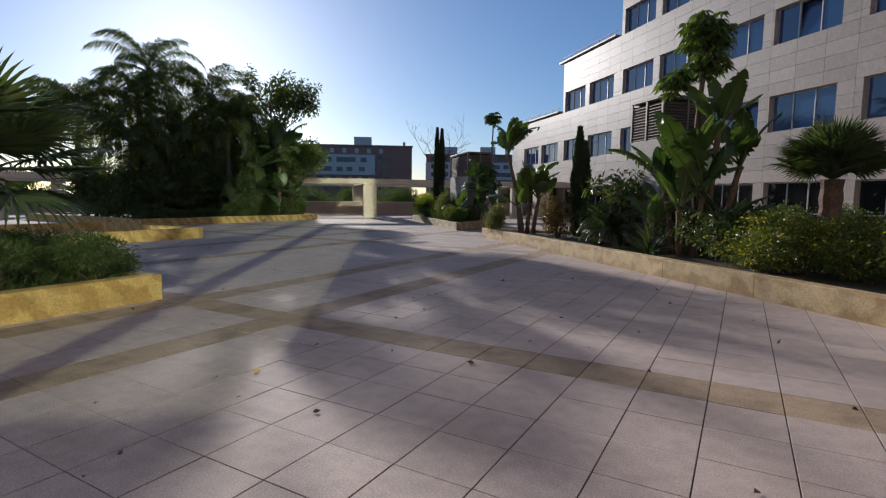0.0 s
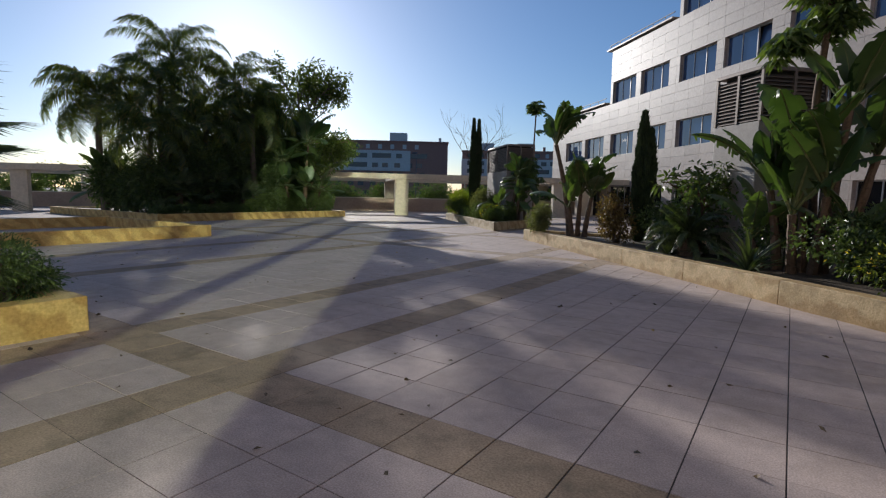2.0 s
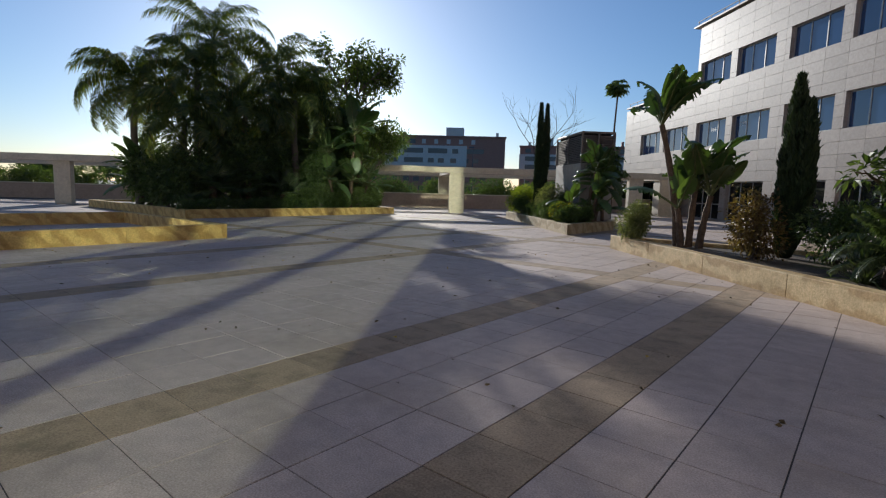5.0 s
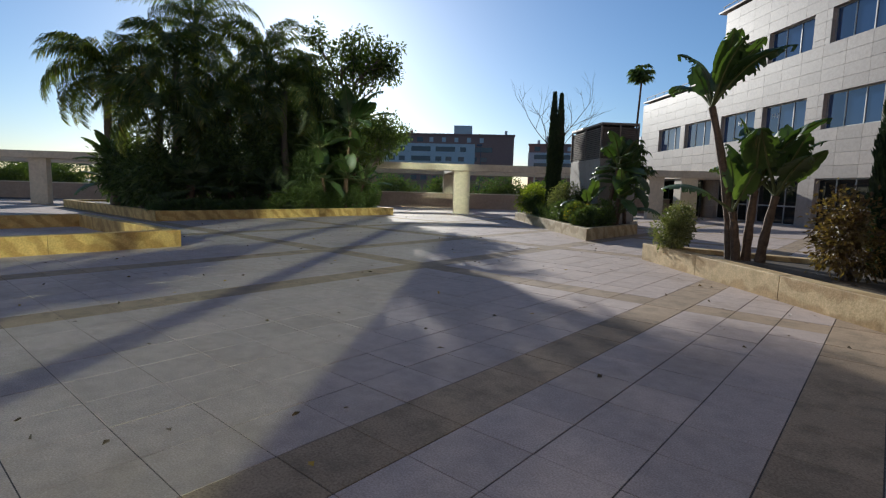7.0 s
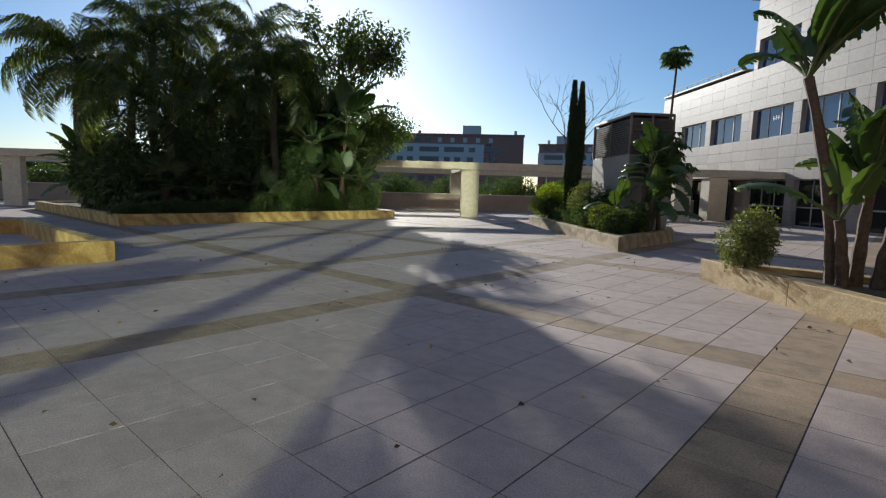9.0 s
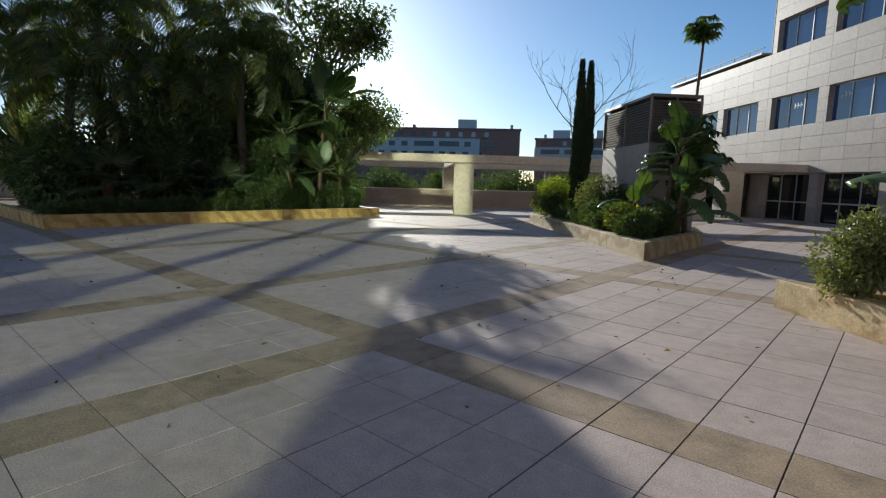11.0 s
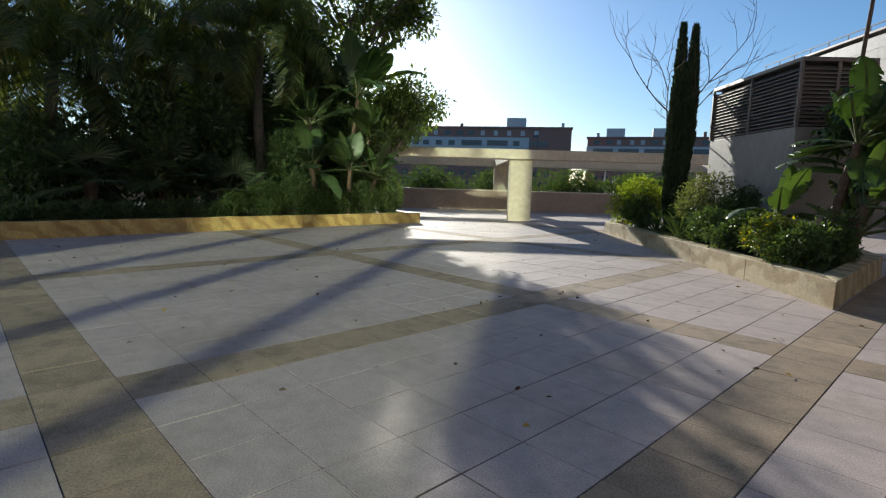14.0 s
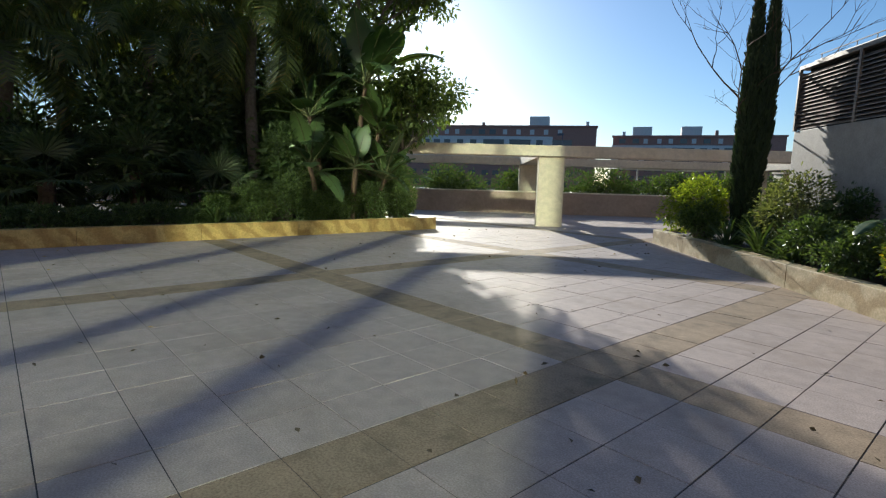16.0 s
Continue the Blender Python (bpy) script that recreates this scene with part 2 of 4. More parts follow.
def tube(points, radii, sides=7):
    """Vertices and faces of a tapering tube along points."""
    v, f = [], []
    pts = [Vector(p) for p in points]
    for i, p in enumerate(pts):
        d = (pts[min(i + 1, len(pts) - 1)] - pts[max(i - 1, 0)]).normalized()
        a = d.orthogonal().normalized() if i == 0 else (a - d * a.dot(d)).normalized()
        b = d.cross(a)
        for k in range(sides):
            w = 2 * math.pi * k / sides
            v.append(tuple(p + (a * math.cos(w) + b * math.sin(w)) * radii[i]))
    for i in range(len(pts) - 1):
        for k in range(sides):
            k2 = (k + 1) % sides
            f.append((i * sides + k, i * sides + k2, (i + 1) * sides + k2, (i + 1) * sides + k))
    f.append(tuple(range((len(pts) - 1) * sides, len(pts) * sides)))
    return v, f


def join(pieces):
    v, f = [], []
    for pv, pf in pieces:
        b = len(v)
        v += pv
        f += [tuple(b + i for i in q) for q in pf]
    return v, f


def unit(a):
    return a / np.maximum(np.linalg.norm(a, axis=1, keepdims=True), 1e-6)


def leaf_cloud(name, pts, ways, length, width, mat, rng, fold=0.25, droop=0.15):
    """One mesh of small folded leaves: each leaf starts at a point and goes along its way."""
    n = len(pts)
    ways = unit(ways)
    side = unit(np.cross(ways, unit(rng.normal(size=(n, 3)) * 0.6 + np.array([0, 0, 1.0]))))
    up = np.cross(side, ways)
    L = length * rng.uniform(0.65, 1.25, (n, 1))
    Wd = width * rng.uniform(0.7, 1.2, (n, 1))
    mid = pts + ways * L * 0.45
    tip = pts + ways * L - np.array([0, 0, 1.0]) * L * droop
    v = np.stack([pts, mid + side * Wd * 0.5 + up * Wd * fold, tip, mid - side * Wd * 0.5 + up * Wd * fold, mid], 1).reshape(-1, 3)
    k = np.arange(n)[:, None] * 5
    faces = np.concatenate([k + np.array([[0, 4, 2, 1]]), k + np.array([[0, 3, 2, 4]])], 0)
    return mesh_of(name, v.tolist(), faces.tolist(), mat)


# ---- plants ----
def bush(name, place, size, leaves, leaf, mat, label, seed, lumps=7, category="shrub", low=-0.15, group=""):
    """A leafy shrub: stems and a lumpy, gappy shell of leaves. size: half-widths and height."""
    rng = np.random.default_rng(seed)
    top = thing(name, place, label, category, group)
    rx, ry, h = size
    c = rng.normal(size=(lumps, 3))
    c = unit(c) * rng.uniform(0.35, 0.68, (lumps, 1))
    rad = rng.uniform(0.32, 0.55, lumps)
    which = rng.integers(0, lumps, leaves)
    d = unit(rng.normal(size=(leaves, 3)))
    r = rad[which][:, None] * rng.uniform(0.55, 1.0, (leaves, 1)) ** 0.6
    stray = rng.random((leaves, 1)) < 0.16
    r = np.where(stray, r * rng.uniform(1.0, 1.5, (leaves, 1)), r)
    p = c[which] + d * r * (1 + 0.22 * np.sin(9 * d[:, :1] + 5 * d[:, 1:2]) * np.cos(8 * d[:, 2:]))
    p[:, 2] = np.clip(p[:, 2], -0.98, 1.35)
    centre = np.array([0, 0, h * 0.52])
    p = p * np.array([rx, ry, h * 0.55]) + centre
    p[:, 2] = np.maximum(p[:, 2], 0.02)
    ways = unit(d + rng.normal(size=(leaves, 3)) * 0.5 + np.array([0, 0, 0.15]))
    link_mesh("foliage", leaf_cloud("foliage", p, ways, leaf[0], leaf[1], mat, rng), top)
    stems = []
    for i in range(min(lumps, 9)):
        q = c[i] * np.array([rx, ry, h * 0.5]) + centre
        stems.append(tube([(q[0] * 0.1, q[1] * 0.1, low), (q[0] * 0.4, q[1] * 0.4, q[2] * 0.5), tuple(q)], [0.025, 0.018, 0.008], 5))
    v, f = join(stems)
    link_mesh("stemwork", mesh_of("stemwork", v, f, M_TWIG), top)
    return top


FRONDS = {}


def frond_mesh(key, length, sag, leaflet, pairs, mat):
    """A feather palm's frond along +Y, arching down, with hanging leaflets."""
    if key in FRONDS:
        return FRONDS[key]
    rng = np.random.default_rng(len(FRONDS) + 40)
    spine, a = [Vector((0, 0, 0))], radians(48)
    steps = 14
    for i in range(steps):
        a -= radians(sag) / steps * (0.5 + i / steps)
        spine.append(spine[-1] + Vector((0, math.cos(a), math.sin(a))) * length / steps)
    v, f = tube(spine, [0.035 * (1 - i / (steps + 2)) for i in range(steps + 1)], 4)
    for j in range(pairs):
        u = 0.14 + 0.86 * j / pairs
        i = min(int(u * steps), steps - 1)
        p = spine[i].lerp(spine[i + 1], u * steps - i)
        d = (spine[i + 1] - spine[i]).normalized()
        for s in (-1, 1):
            ll = leaflet * (0.55 + 0.45 * math.sin(math.pi * min(1, u * 1.05))) * rng.uniform(0.8, 1.15)
            out = (Vector((s, 0, 0)) * rng.uniform(0.6, 0.9) + d * 0.65 + Vector((0, 0, rng.uniform(-0.1, 0.3)))).normalized()
            m1 = p + out * ll * 0.45
            tp = m1 + (out * 0.45 + Vector((0, 0, -0.75 - rng.uniform(0, 0.3)))).normalized() * ll * 0.6
            w = d * 0.02
            b = len(v)
            v += [tuple(p - w * 0.5), tuple(p + w * 0.5), tuple(m1 + w), tuple(m1 - w), tuple(tp)]
            f += [(b, b + 1, b + 2, b + 3), (b + 3, b + 2, b + 4)]
    FRONDS[key] = mesh_of("frond", v, f, mat)
    return FRONDS[key]


def feather_palm(place, height, fronds, length, seed, label, trunk_r=0.16):
    rng = random.Random(seed)
    top = thing("queen_palm", place, label, "palm tree", "queen palms in the bed")
    n = 10
    pts = [(0.12 * math.sin(i * 0.5), 0.08 * math.cos(i * 0.6), -0.2 + (height + 0.2) * i / n) for i in range(n + 1)]
    v, f = tube(pts, [trunk_r * (1.25 - 0.45 * i / n) for i in range(n + 1)], 10)
    link_mesh("trunk", mesh_of("trunk", v, f, M_PTRUNK, smooth=True), top)
    head = pts[-1]
    for i in range(fronds):
        key = ("q", i % 3, round(length, 1))
        me = frond_mesh(key, length * (1 + 0.06 * (i % 3)), (95, 118, 140)[i % 3], 1.0, 75, L_PALM)
        tilt = -38 + 105 * (i / fronds) + rng.uniform(-8, 8)
        m = Matrix.Translation(head) @ pose(0, 0, 0, 0, 0, i * 137.5 + rng.uniform(-12, 12)) @ pose(0, 0, 0, -tilt, rng.uniform(-10, 10), 0)
        link_mesh("frond", me, top, m=m)
    return top


PADDLES = {}


def paddle_mesh(kind, length, width, stalk, bend, torn):
    """A paddle leaf along +Y: a stalk, then a broad blade folded along its midrib, torn at the edge."""
    key = (kind, length, width, stalk, bend, torn)
    if key in PADDLES:
        return PADDLES[key]
    rng = random.Random(len(PADDLES) + 5)
    steps, total, a = 16, stalk + length, radians(80)
    pts = [Vector((0, 0, 0))]
    for i in range(steps):
        a -= radians(bend) / steps * (0.3 + 1.4 * i / steps)
        pts.append(pts[-1] + Vector((0, math.cos(a), math.sin(a))) * total / steps)

    def at(u):
        i = min(int(u * steps), steps - 1)
        return pts[i].lerp(pts[i + 1], u * steps - i), (pts[i + 1] - pts[i]).normalized()

    v, f = tube(pts, [0.03 * (1 - 0.75 * i / steps) for i in range(steps + 1)], 6)
    idx = [0] * len(f)
    u0, rows = stalk / total, 20
    for s in (-1, 1):
        edge = []
        for j in range(rows + 1):
            w = j / rows
            p, d = at(u0 + (1 - u0) * w)
            up = Vector((1, 0, 0)).cross(d)
            half = width * 0.5 * (math.sin(math.pi * min(1.0, 0.06 + w * 0.94)) ** 0.55) * (1 - 0.25 * w)
            half *= 1 - 0.05 * rng.random()
            edge.append((p + up * 0.008, p + Vector((s, 0, 0)) * half * 0.55 + up * (0.12 * half + 0.008), p + Vector((s, 0, 0)) * half * 0.97 + up * (0.05 * half - 0.10 * half * rng.random()), d))
        for j in range(rows):
            a0, a1 = edge[j], edge[j + 1]
            tear = rng.random() < torn
            sink = Vector((0, 0, -rng.uniform(0.05, 0.2) * width)) if tear else Vector((0, 0, 0))
            b = len(v)
            gap = (a1[2] - a0[2]) * (0.3 if tear else 0.0)
            v += [tuple(q) for q in (a0[0], a0[1], a0[2] + sink, a1[0], a1[1], a1[2] - gap + sink)]
            quads = [(b, b + 1, b + 4, b + 3), (b + 1, b + 2, b + 5, b + 4)]
            f += quads if s > 0 else [q[::-1] for q in quads]
            idx += [1, 1]
    me = mesh_of("leaf", v, f, [M_STEM, L_BANANA], idx, True)
    bm = bmesh.new()
    bm.from_mesh(me)
    bmesh.ops.remove_doubles(bm, verts=bm.verts, dist=0.0015)
    bm.to_mesh(me)
    bm.free()
    PADDLES[key] = me
    return me


def paddle_plant(place, stems, seed, label, name="bird_of_paradise_plant", group=""):
    """Stems: (dx, dy, lean x, lean y, trunk height, leaves, blade length, spread in degrees, turn)."""
    rng = random.Random(seed)
    top = thing(name, place, label, "plant", group)
    for dx, dy, lx, ly, h, leaves, blade, spread, turn in stems:
        n = 7
        pts = [(dx + lx * (i / n) ** 1.6, dy + ly * (i / n) ** 1.6, -0.15 + (h + 0.15) * i / n) for i in range(n + 1)]
        if h > 0.3:
            v, f = tube(pts, [0.085 - 0.03 * i / n + 0.012 * (i % 2) for i in range(n + 1)], 8)
            link_mesh("trunk", mesh_of("trunk", v, f, M_TRUNK), top)
        for i in range(leaves):
            kind = rng.randrange(3)
            me = paddle_mesh(kind, round(blade * (0.85, 1.0, 1.15)[kind], 2), round(blade * 0.58, 2), round(blade * (0.3, 0.45, 0.6)[kind], 2), (12, 30, 62)[kind], (0.06, 0.16, 0.3)[kind])
            out = spread * ((i + 0.5) / leaves) + rng.uniform(-6, 6)
            m = Matrix.Translation(pts[-1]) @ pose(0, 0, 0, 0, 0, turn + (i % 2) * 180 + rng.uniform(-50, 50)) @ pose(0, 0, 0, -out + 10, rng.uniform(-18, 18), 0)
            link_mesh("leaf", me, top, m=m)
    return top


FANS = {}


def fan_mesh(size, stalk, kind):
    key = (size, stalk, kind)
    if key in FANS:
        return FANS[key]
    rng = random.Random(kind + 3)
    bend = (0.1, 0.3, 0.5)[kind % 3]
    v, f = tube([(0, 0, 0), (0, stalk * 0.5, 0.03), (0, stalk, -bend * 0.1)], [0.02, 0.016, 0.012], 5)
    n = 34
    for i in range(n):
        a = radians(-125 + 250 * i / (n - 1))
        d = Vector((math.sin(a), math.cos(a), 0))
        s = Vector((math.cos(a), -math.sin(a), 0))
        L = size * (0.75 + 0.25 * math.cos(a * 0.7)) * rng.uniform(0.92, 1.05)
        c = Vector((0, stalk, -bend * 0.1))
        w = size * 0.035
        fold = Vector((0, 0, (0.02 if i % 2 else -0.02)))
        dip = Vector((0, 0, -bend * size * 0.5))
        b = len(v)
        v += [tuple(c), tuple(c + d * L * 0.5 + s * w + fold), tuple(c + d * L * 0.5 - s * w - fold), tuple(c + d * L * 0.78 + s * w * 0.6 + dip * 0.35), tuple(c + d * L * 0.78 - s * w * 0.6 + dip * 0.35), tuple(c + d * L + dip)]
        f += [(b, b + 2, b + 1), (b + 1, b + 2, b + 4, b + 3), (b + 3, b + 4, b + 5)]
    FANS[key] = mesh_of("fan_leaf", v, f, L_FAN)
    return FANS[key]


def fan_palm(place, height, leaves, size, stalk, seed, label, trunk_r=0.16, low=95):
    rng = random.Random(seed)
    top = thing("fan_palm", place, label, "palm tree")
    if height > 0.2:
        n = 9
        v, f = tube([(0, 0, -0.2 + (height + 0.2) * i / n) for i in range(n + 1)], [trunk_r * (1 + 0.12 * (i % 2)) for i in range(n + 1)], 10)
        link_mesh("trunk", mesh_of("trunk", v, f, M_TRUNK), top)
    for i in range(leaves):
        out = 8 + low * (i + 0.5) / leaves + rng.uniform(-8, 8)
        m = Matrix.Translation((0, 0, height)) @ pose(0, 0, 0, 0, 0, i * 137.5 + rng.uniform(-15, 15)) @ pose(0, 0, 0, 90 - out, 0, 0)
        link_mesh("leaf", fan_mesh(size, stalk, i % 3), top, m=m)
    return top


def cypress(place, height, radius, leaves, seed, label, spires=((0, 0, 1.0),)):
    rng = np.random.default_rng(seed)
    top = thing("cypress_tree", place, label, "tree")
    v, f = tube([(0, 0, -0.2), (0, 0, height * 0.5), (0, 0, height * 0.85)], [radius * 0.3, radius * 0.2, 0.02], 8)
    link_mesh("trunk", mesh_of("trunk", v, f, M_TRUNK), top)
    for sx, sy, k in spires:
        n = int(leaves * k)
        u = rng.uniform(0, 1, n)
        w = rng.uniform(0, 2 * math.pi, n)
        bumps = 1 + 0.16 * np.sin(u * 37 + 3 * np.sin(w * 2)) + 0.12 * np.sin(w * 3 + u * 9)
        prof = np.minimum(1, (u + 0.03) * 5) ** 0.5 * (1 - u ** 3.0) ** 0.75 * bumps
        r = radius * k ** 0.5 * prof * rng.uniform(0.72, 1.03, n)
        p = np.stack([sx * np.minimum(1, u * 2.2) + r * np.cos(w), sy * np.minimum(1, u * 2.2) + r * np.sin(w), u * height * k], 1)
        ways = np.stack([np.cos(w) * 0.3, np.sin(w) * 0.3, np.ones(n)], 1) + rng.normal(size=(n, 3)) * 0.15
        link_mesh("crown", leaf_cloud("crown", p, ways, 0.16, 0.055, L_CYP, rng, 0.2, -0.05), top)
    return top


def limbs_of(rng, start, way, length, radius, depth, out, tips, spread=0.6, lift=0.15):
    pts, p, d = [start.copy()], start.copy(), way.normalized()
    for i in range(4):
        d = (d + Vector((rng.gauss(0, 0.12), rng.gauss(0, 0.12), rng.gauss(0, 0.1) + lift * 0.3))).normalized()
        p = p + d * length / 4
        pts.append(p.copy())
    out.append(tube(pts, [radius * (1 - 0.14 * i) for i in range(5)], 6 if radius > 0.02 else 4))
    if depth == 0:
        tips += [(pts[2], d), (pts[-1], d)]
        return
    for k in range(rng.choice((2, 3, 3))):
        s = pts[rng.choice((2, 3, 4))]
        nd = (d + Vector((rng.gauss(0, spread), rng.gauss(0, spread), rng.gauss(0, spread * 0.6) + lift))).normalized()
        limbs_of(rng, s, nd, length * rng.uniform(0.6, 0.8), radius * 0.58, depth - 1, out, tips, spread, lift)
    tips.append((pts[-1], d))


def tree(name, place, trunk, length, depth, leaves, leaf, mat, seed, label, radius=0.14, clump=0.5, spread=0.6, lean=(0, 0), starts=4, bark=None):
    rng = random.Random(seed)
    nr = np.random.default_rng(seed)
    top = thing(name, place, label, "tree")
    n = 6
    pts = [Vector((lean[0] * (i / n) ** 2, lean[1] * (i / n) ** 2, -0.2 + (trunk + 0.2) * i / n)) for i in range(n + 1)]
    pieces, tips = [tube(pts, [radius * (1.2 - 0.4 * i / n) for i in range(n + 1)], 9)], []
    v, f = join(pieces)
    link_mesh("trunk", mesh_of("trunk", v, f, bark or M_TWIG, smooth=True), top)
    pieces = []
    for k in range(starts):
        a = 2 * math.pi * k / starts + rng.uniform(-0.4, 0.4)
        limbs_of(rng, pts[-1 - (k % 3)], Vector((math.cos(a), math.sin(a), rng.uniform(0.4, 1.4))), length, radius * 0.55, depth, pieces, tips, spread)
    v, f = join(pieces)
    link_mesh("branchwork", mesh_of("branchwork", v, f, bark or M_TWIG), top)
    if leaves:
        t = np.array([tuple(p) for p, d in tips])
        w = nr.integers(0, len(t), leaves)
        off = unit(nr.normal(size=(leaves, 3))) * nr.uniform(0.1, 1, (leaves, 1)) ** 0.5 * clump
        link_mesh("crown", leaf_cloud("crown", t[w] + off, unit(off) + nr.normal(size=(leaves, 3)) * 0.5, leaf[0], leaf[1], mat, nr), top)
    return top


def umbrella_tree(place, height, crowns, seed, label, r=0.07):
    """A thin trunk with heads of drooping fingered leaves. crowns: dx, dy, z, half-width, leaves."""
    rng = np.random.default_rng(seed)
    top = thing("umbrella_tree", place, label, "tree")
    n = 8
    v, f = tube([(0.05 * math.sin(i), 0.04 * math.cos(i * 1.3), -0.2 + (height + 0.2) * i / n) for i in range(n + 1)], [r * (1.1 - 0.4 * i / n) for i in range(n + 1)], 8)
    link_mesh("trunk", mesh_of("trunk", v, f, M_TRUNK, smooth=True), top)
    for dx, dy, z, hw, count in crowns:
        hubs = unit(rng.normal(size=(count, 3))) * rng.uniform(0.35, 1.0, (count, 1)) * np.array([hw, hw, hw * 0.9]) + np.array([dx, dy, z])
        k = 8
        p = np.repeat(hubs, k, 0)
        a = np.tile(np.arange(k) * 2 * math.pi / k, count) + np.repeat(rng.uniform(0, 6, count), k)
        ways = np.stack([np.cos(a), np.sin(a), np.full(len(a), -0.35)], 1)
        link_mesh("crown", leaf_cloud("crown", p, ways, 0.26, 0.085, L_MID, rng, 0.15, 0.3), top)
    return top


def sword_clump(place, count, length, width, seed, label, mat=None, name="agave_plant"):
    """Arching strap leaves from one base."""
    rng = random.Random(seed)
    top = thing(name, place, label, "plant")
    v, f = [], []
    for i in range(count):
        a, tilt = rng.uniform(0, 6.283), radians(rng.uniform(25, 82))
        L = length * rng.uniform(0.7, 1.1)
        p, prev = Vector((0, 0, -0.05)), None
        side = Vector((-math.sin(a), math.cos(a), 0))
        for j in range(6):
            w = width * (0.7, 1, 0.95, 0.75, 0.45, 0.05)[j] * 0.5
            b = len(v)
            v += [tuple(p + side * w + Vector((0, 0, w * 0.4))), tuple(p), tuple(p - side * w + Vector((0, 0, w * 0.4)))]
            if j:
                f += [(b - 3, b - 2, b + 1, b), (b - 2, b - 1, b + 2, b + 1)]
            p = p + Vector((math.cos(a) * math.cos(tilt), math.sin(a) * math.cos(tilt), math.sin(tilt))) * L / 5
            tilt -= radians(rng.uniform(5, 16))
    link_mesh("foliage", mesh_of("foliage", v, f, mat or L_FAN), top)
    return top


def cycad(place, fronds, length, seed, label):
    """A short shaggy stump with a rosette of stiff feather leaves."""
    rng = random.Random(seed)
    top = thing("cycad", place, label, "plant")
    v, f = tube([(0, 0, -0.15), (0.01, 0, 0.1), (0, 0.01, 0.3), (0, 0, 0.42)], [0.2, 0.23, 0.2, 0.08], 12)
    link_mesh("stump", mesh_of("stump", v, f, M_TRUNK), top)
    for i in range(fronds):
        me = frond_mesh(("c", i % 3, length), length * (0.9, 1.0, 1.1)[i % 3], (55, 80, 105)[i % 3], 0.2, 46, L_FAN)
        tilt = -35 + 80 * (i / fronds) + rng.uniform(-8, 8)
        link_mesh("frond", me, top, m=Matrix.Translation((0, 0, 0.36)) @ pose(0, 0, 0, 0, 0, i * 137.5) @ pose(0, 0, 0, -tilt, rng.uniform(-10, 10), 0))
    return top


# ---- the plaza's planters ----
def planter(place_name, poly, label, height=0.36, soil=True, thick=0.26, mat=None):
    """Sandstone kerb blocks along a counter-clockwise outline, with soil inside."""
    top = tagged(new(place_name), label, "planter")
    n = len(poly)
    pts = [Vector((*p, 0)) for p in poly]
    if sum(pts[i].x * pts[(i + 1) % n].y - pts[(i + 1) % n].x * pts[i].y for i in range(n)) < 0:
        pts.reverse()
    ways = [(pts[(i + 1) % n] - pts[i]).normalized() for i in range(n)]
    ins = [Vector((-d.y, d.x, 0)) for d in ways]
    inner = []
    for i in range(n):
        m = (ins[i - 1] + ins[i]).normalized()
        inner.append(pts[i] + m * thick / max(0.3, m.dot(ins[i])))
    for i in range(n):
        a, b, d = pts[i], pts[(i + 1) % n], ways[i]
        count = max(1, round((b - a).length / 2.2))
        for k in range(count):
            p0, p1 = a.lerp(b, k / count), a.lerp(b, (k + 1) / count)
            q0 = p0 + ins[i] * thick if k else inner[i]
            q1 = p1 + ins[i] * thick if k < count - 1 else inner[(i + 1) % n]
            g = d * 0.0018
            bm = bmesh.new()
            low = [bm.verts.new(q + Vector((0, 0, -0.1))) for q in (p0 + g, p1 - g, q1 - g, q0 + g)]
            top_v = [bm.verts.new(q + Vector((0, 0, height))) for q in (p0 + g, p1 - g, q1 - g, q0 + g)]
            bm.faces.new(top_v)
            for j in range(4):
                bm.faces.new((low[j], low[(j + 1) % 4], top_v[(j + 1) % 4], top_v[j]))
            up = [e for e in bm.edges if e.verts[0] in top_v and e.verts[1] in top_v] + [e for e in bm.edges if (e.verts[0] in top_v) != (e.verts[1] in top_v)]
            bmesh.ops.bevel(bm, geom=up, offset=0.012, segments=2, affect="EDGES", profile=0.6)
            part("kerb_stone", bm, mat or M_KERB, top)
    if soil:
        z = height - 0.09
        me = mesh_of("soil", [(x, y, z) for x, y in poly], [tuple(range(n))], M_SOIL)
        ob = link_mesh("soil", me, top)
        bm = bmesh.new()
        bm.from_mesh(me)
        bmesh.ops.inset_region(bm, faces=bm.faces[:], thickness=thick * 0.5)
        bmesh.ops.subdivide_edges(bm, edges=bm.edges[:], cuts=8, use_grid_fill=True)
        bmesh.ops.triangulate(bm, faces=bm.faces[:])
        for v in bm.verts:
            v.co.z += 0.05 * noise.noise(v.co * 1.3)
        bm.to_mesh(me)
        bm.free()
    return top


BED_NEAR = [(-8.75, 18.25), (6.2, 3.3), (9.5, 3.3), (9.5, 18.25)]
BED_FAR = [(-11.45, 21.15), (-11.45, 25.2), (-13.4, 30.4), (-18.6, 30.4), (-18.6, 28.3)]
BED_JUNGLE = [(-24.1, 13.9), (-24.1, 25.35), (-35.5, 25.35), (-35.5, 13.9)]
BED_LEFT = [(-7.15, 4.37), (-16.0, 4.37), (-16.0, -9.0), (-7.15, -9.0)]
RING = [(-16.45, 11.6), (-23.2, 11.6), (-23.2, 2.0), (-16.45, 2.0)]
planter("triangular_planter", BED_NEAR, "sandstone kerbed triangular planter with dark soil and dense tropical plants", mat=M_KERB_TAN)
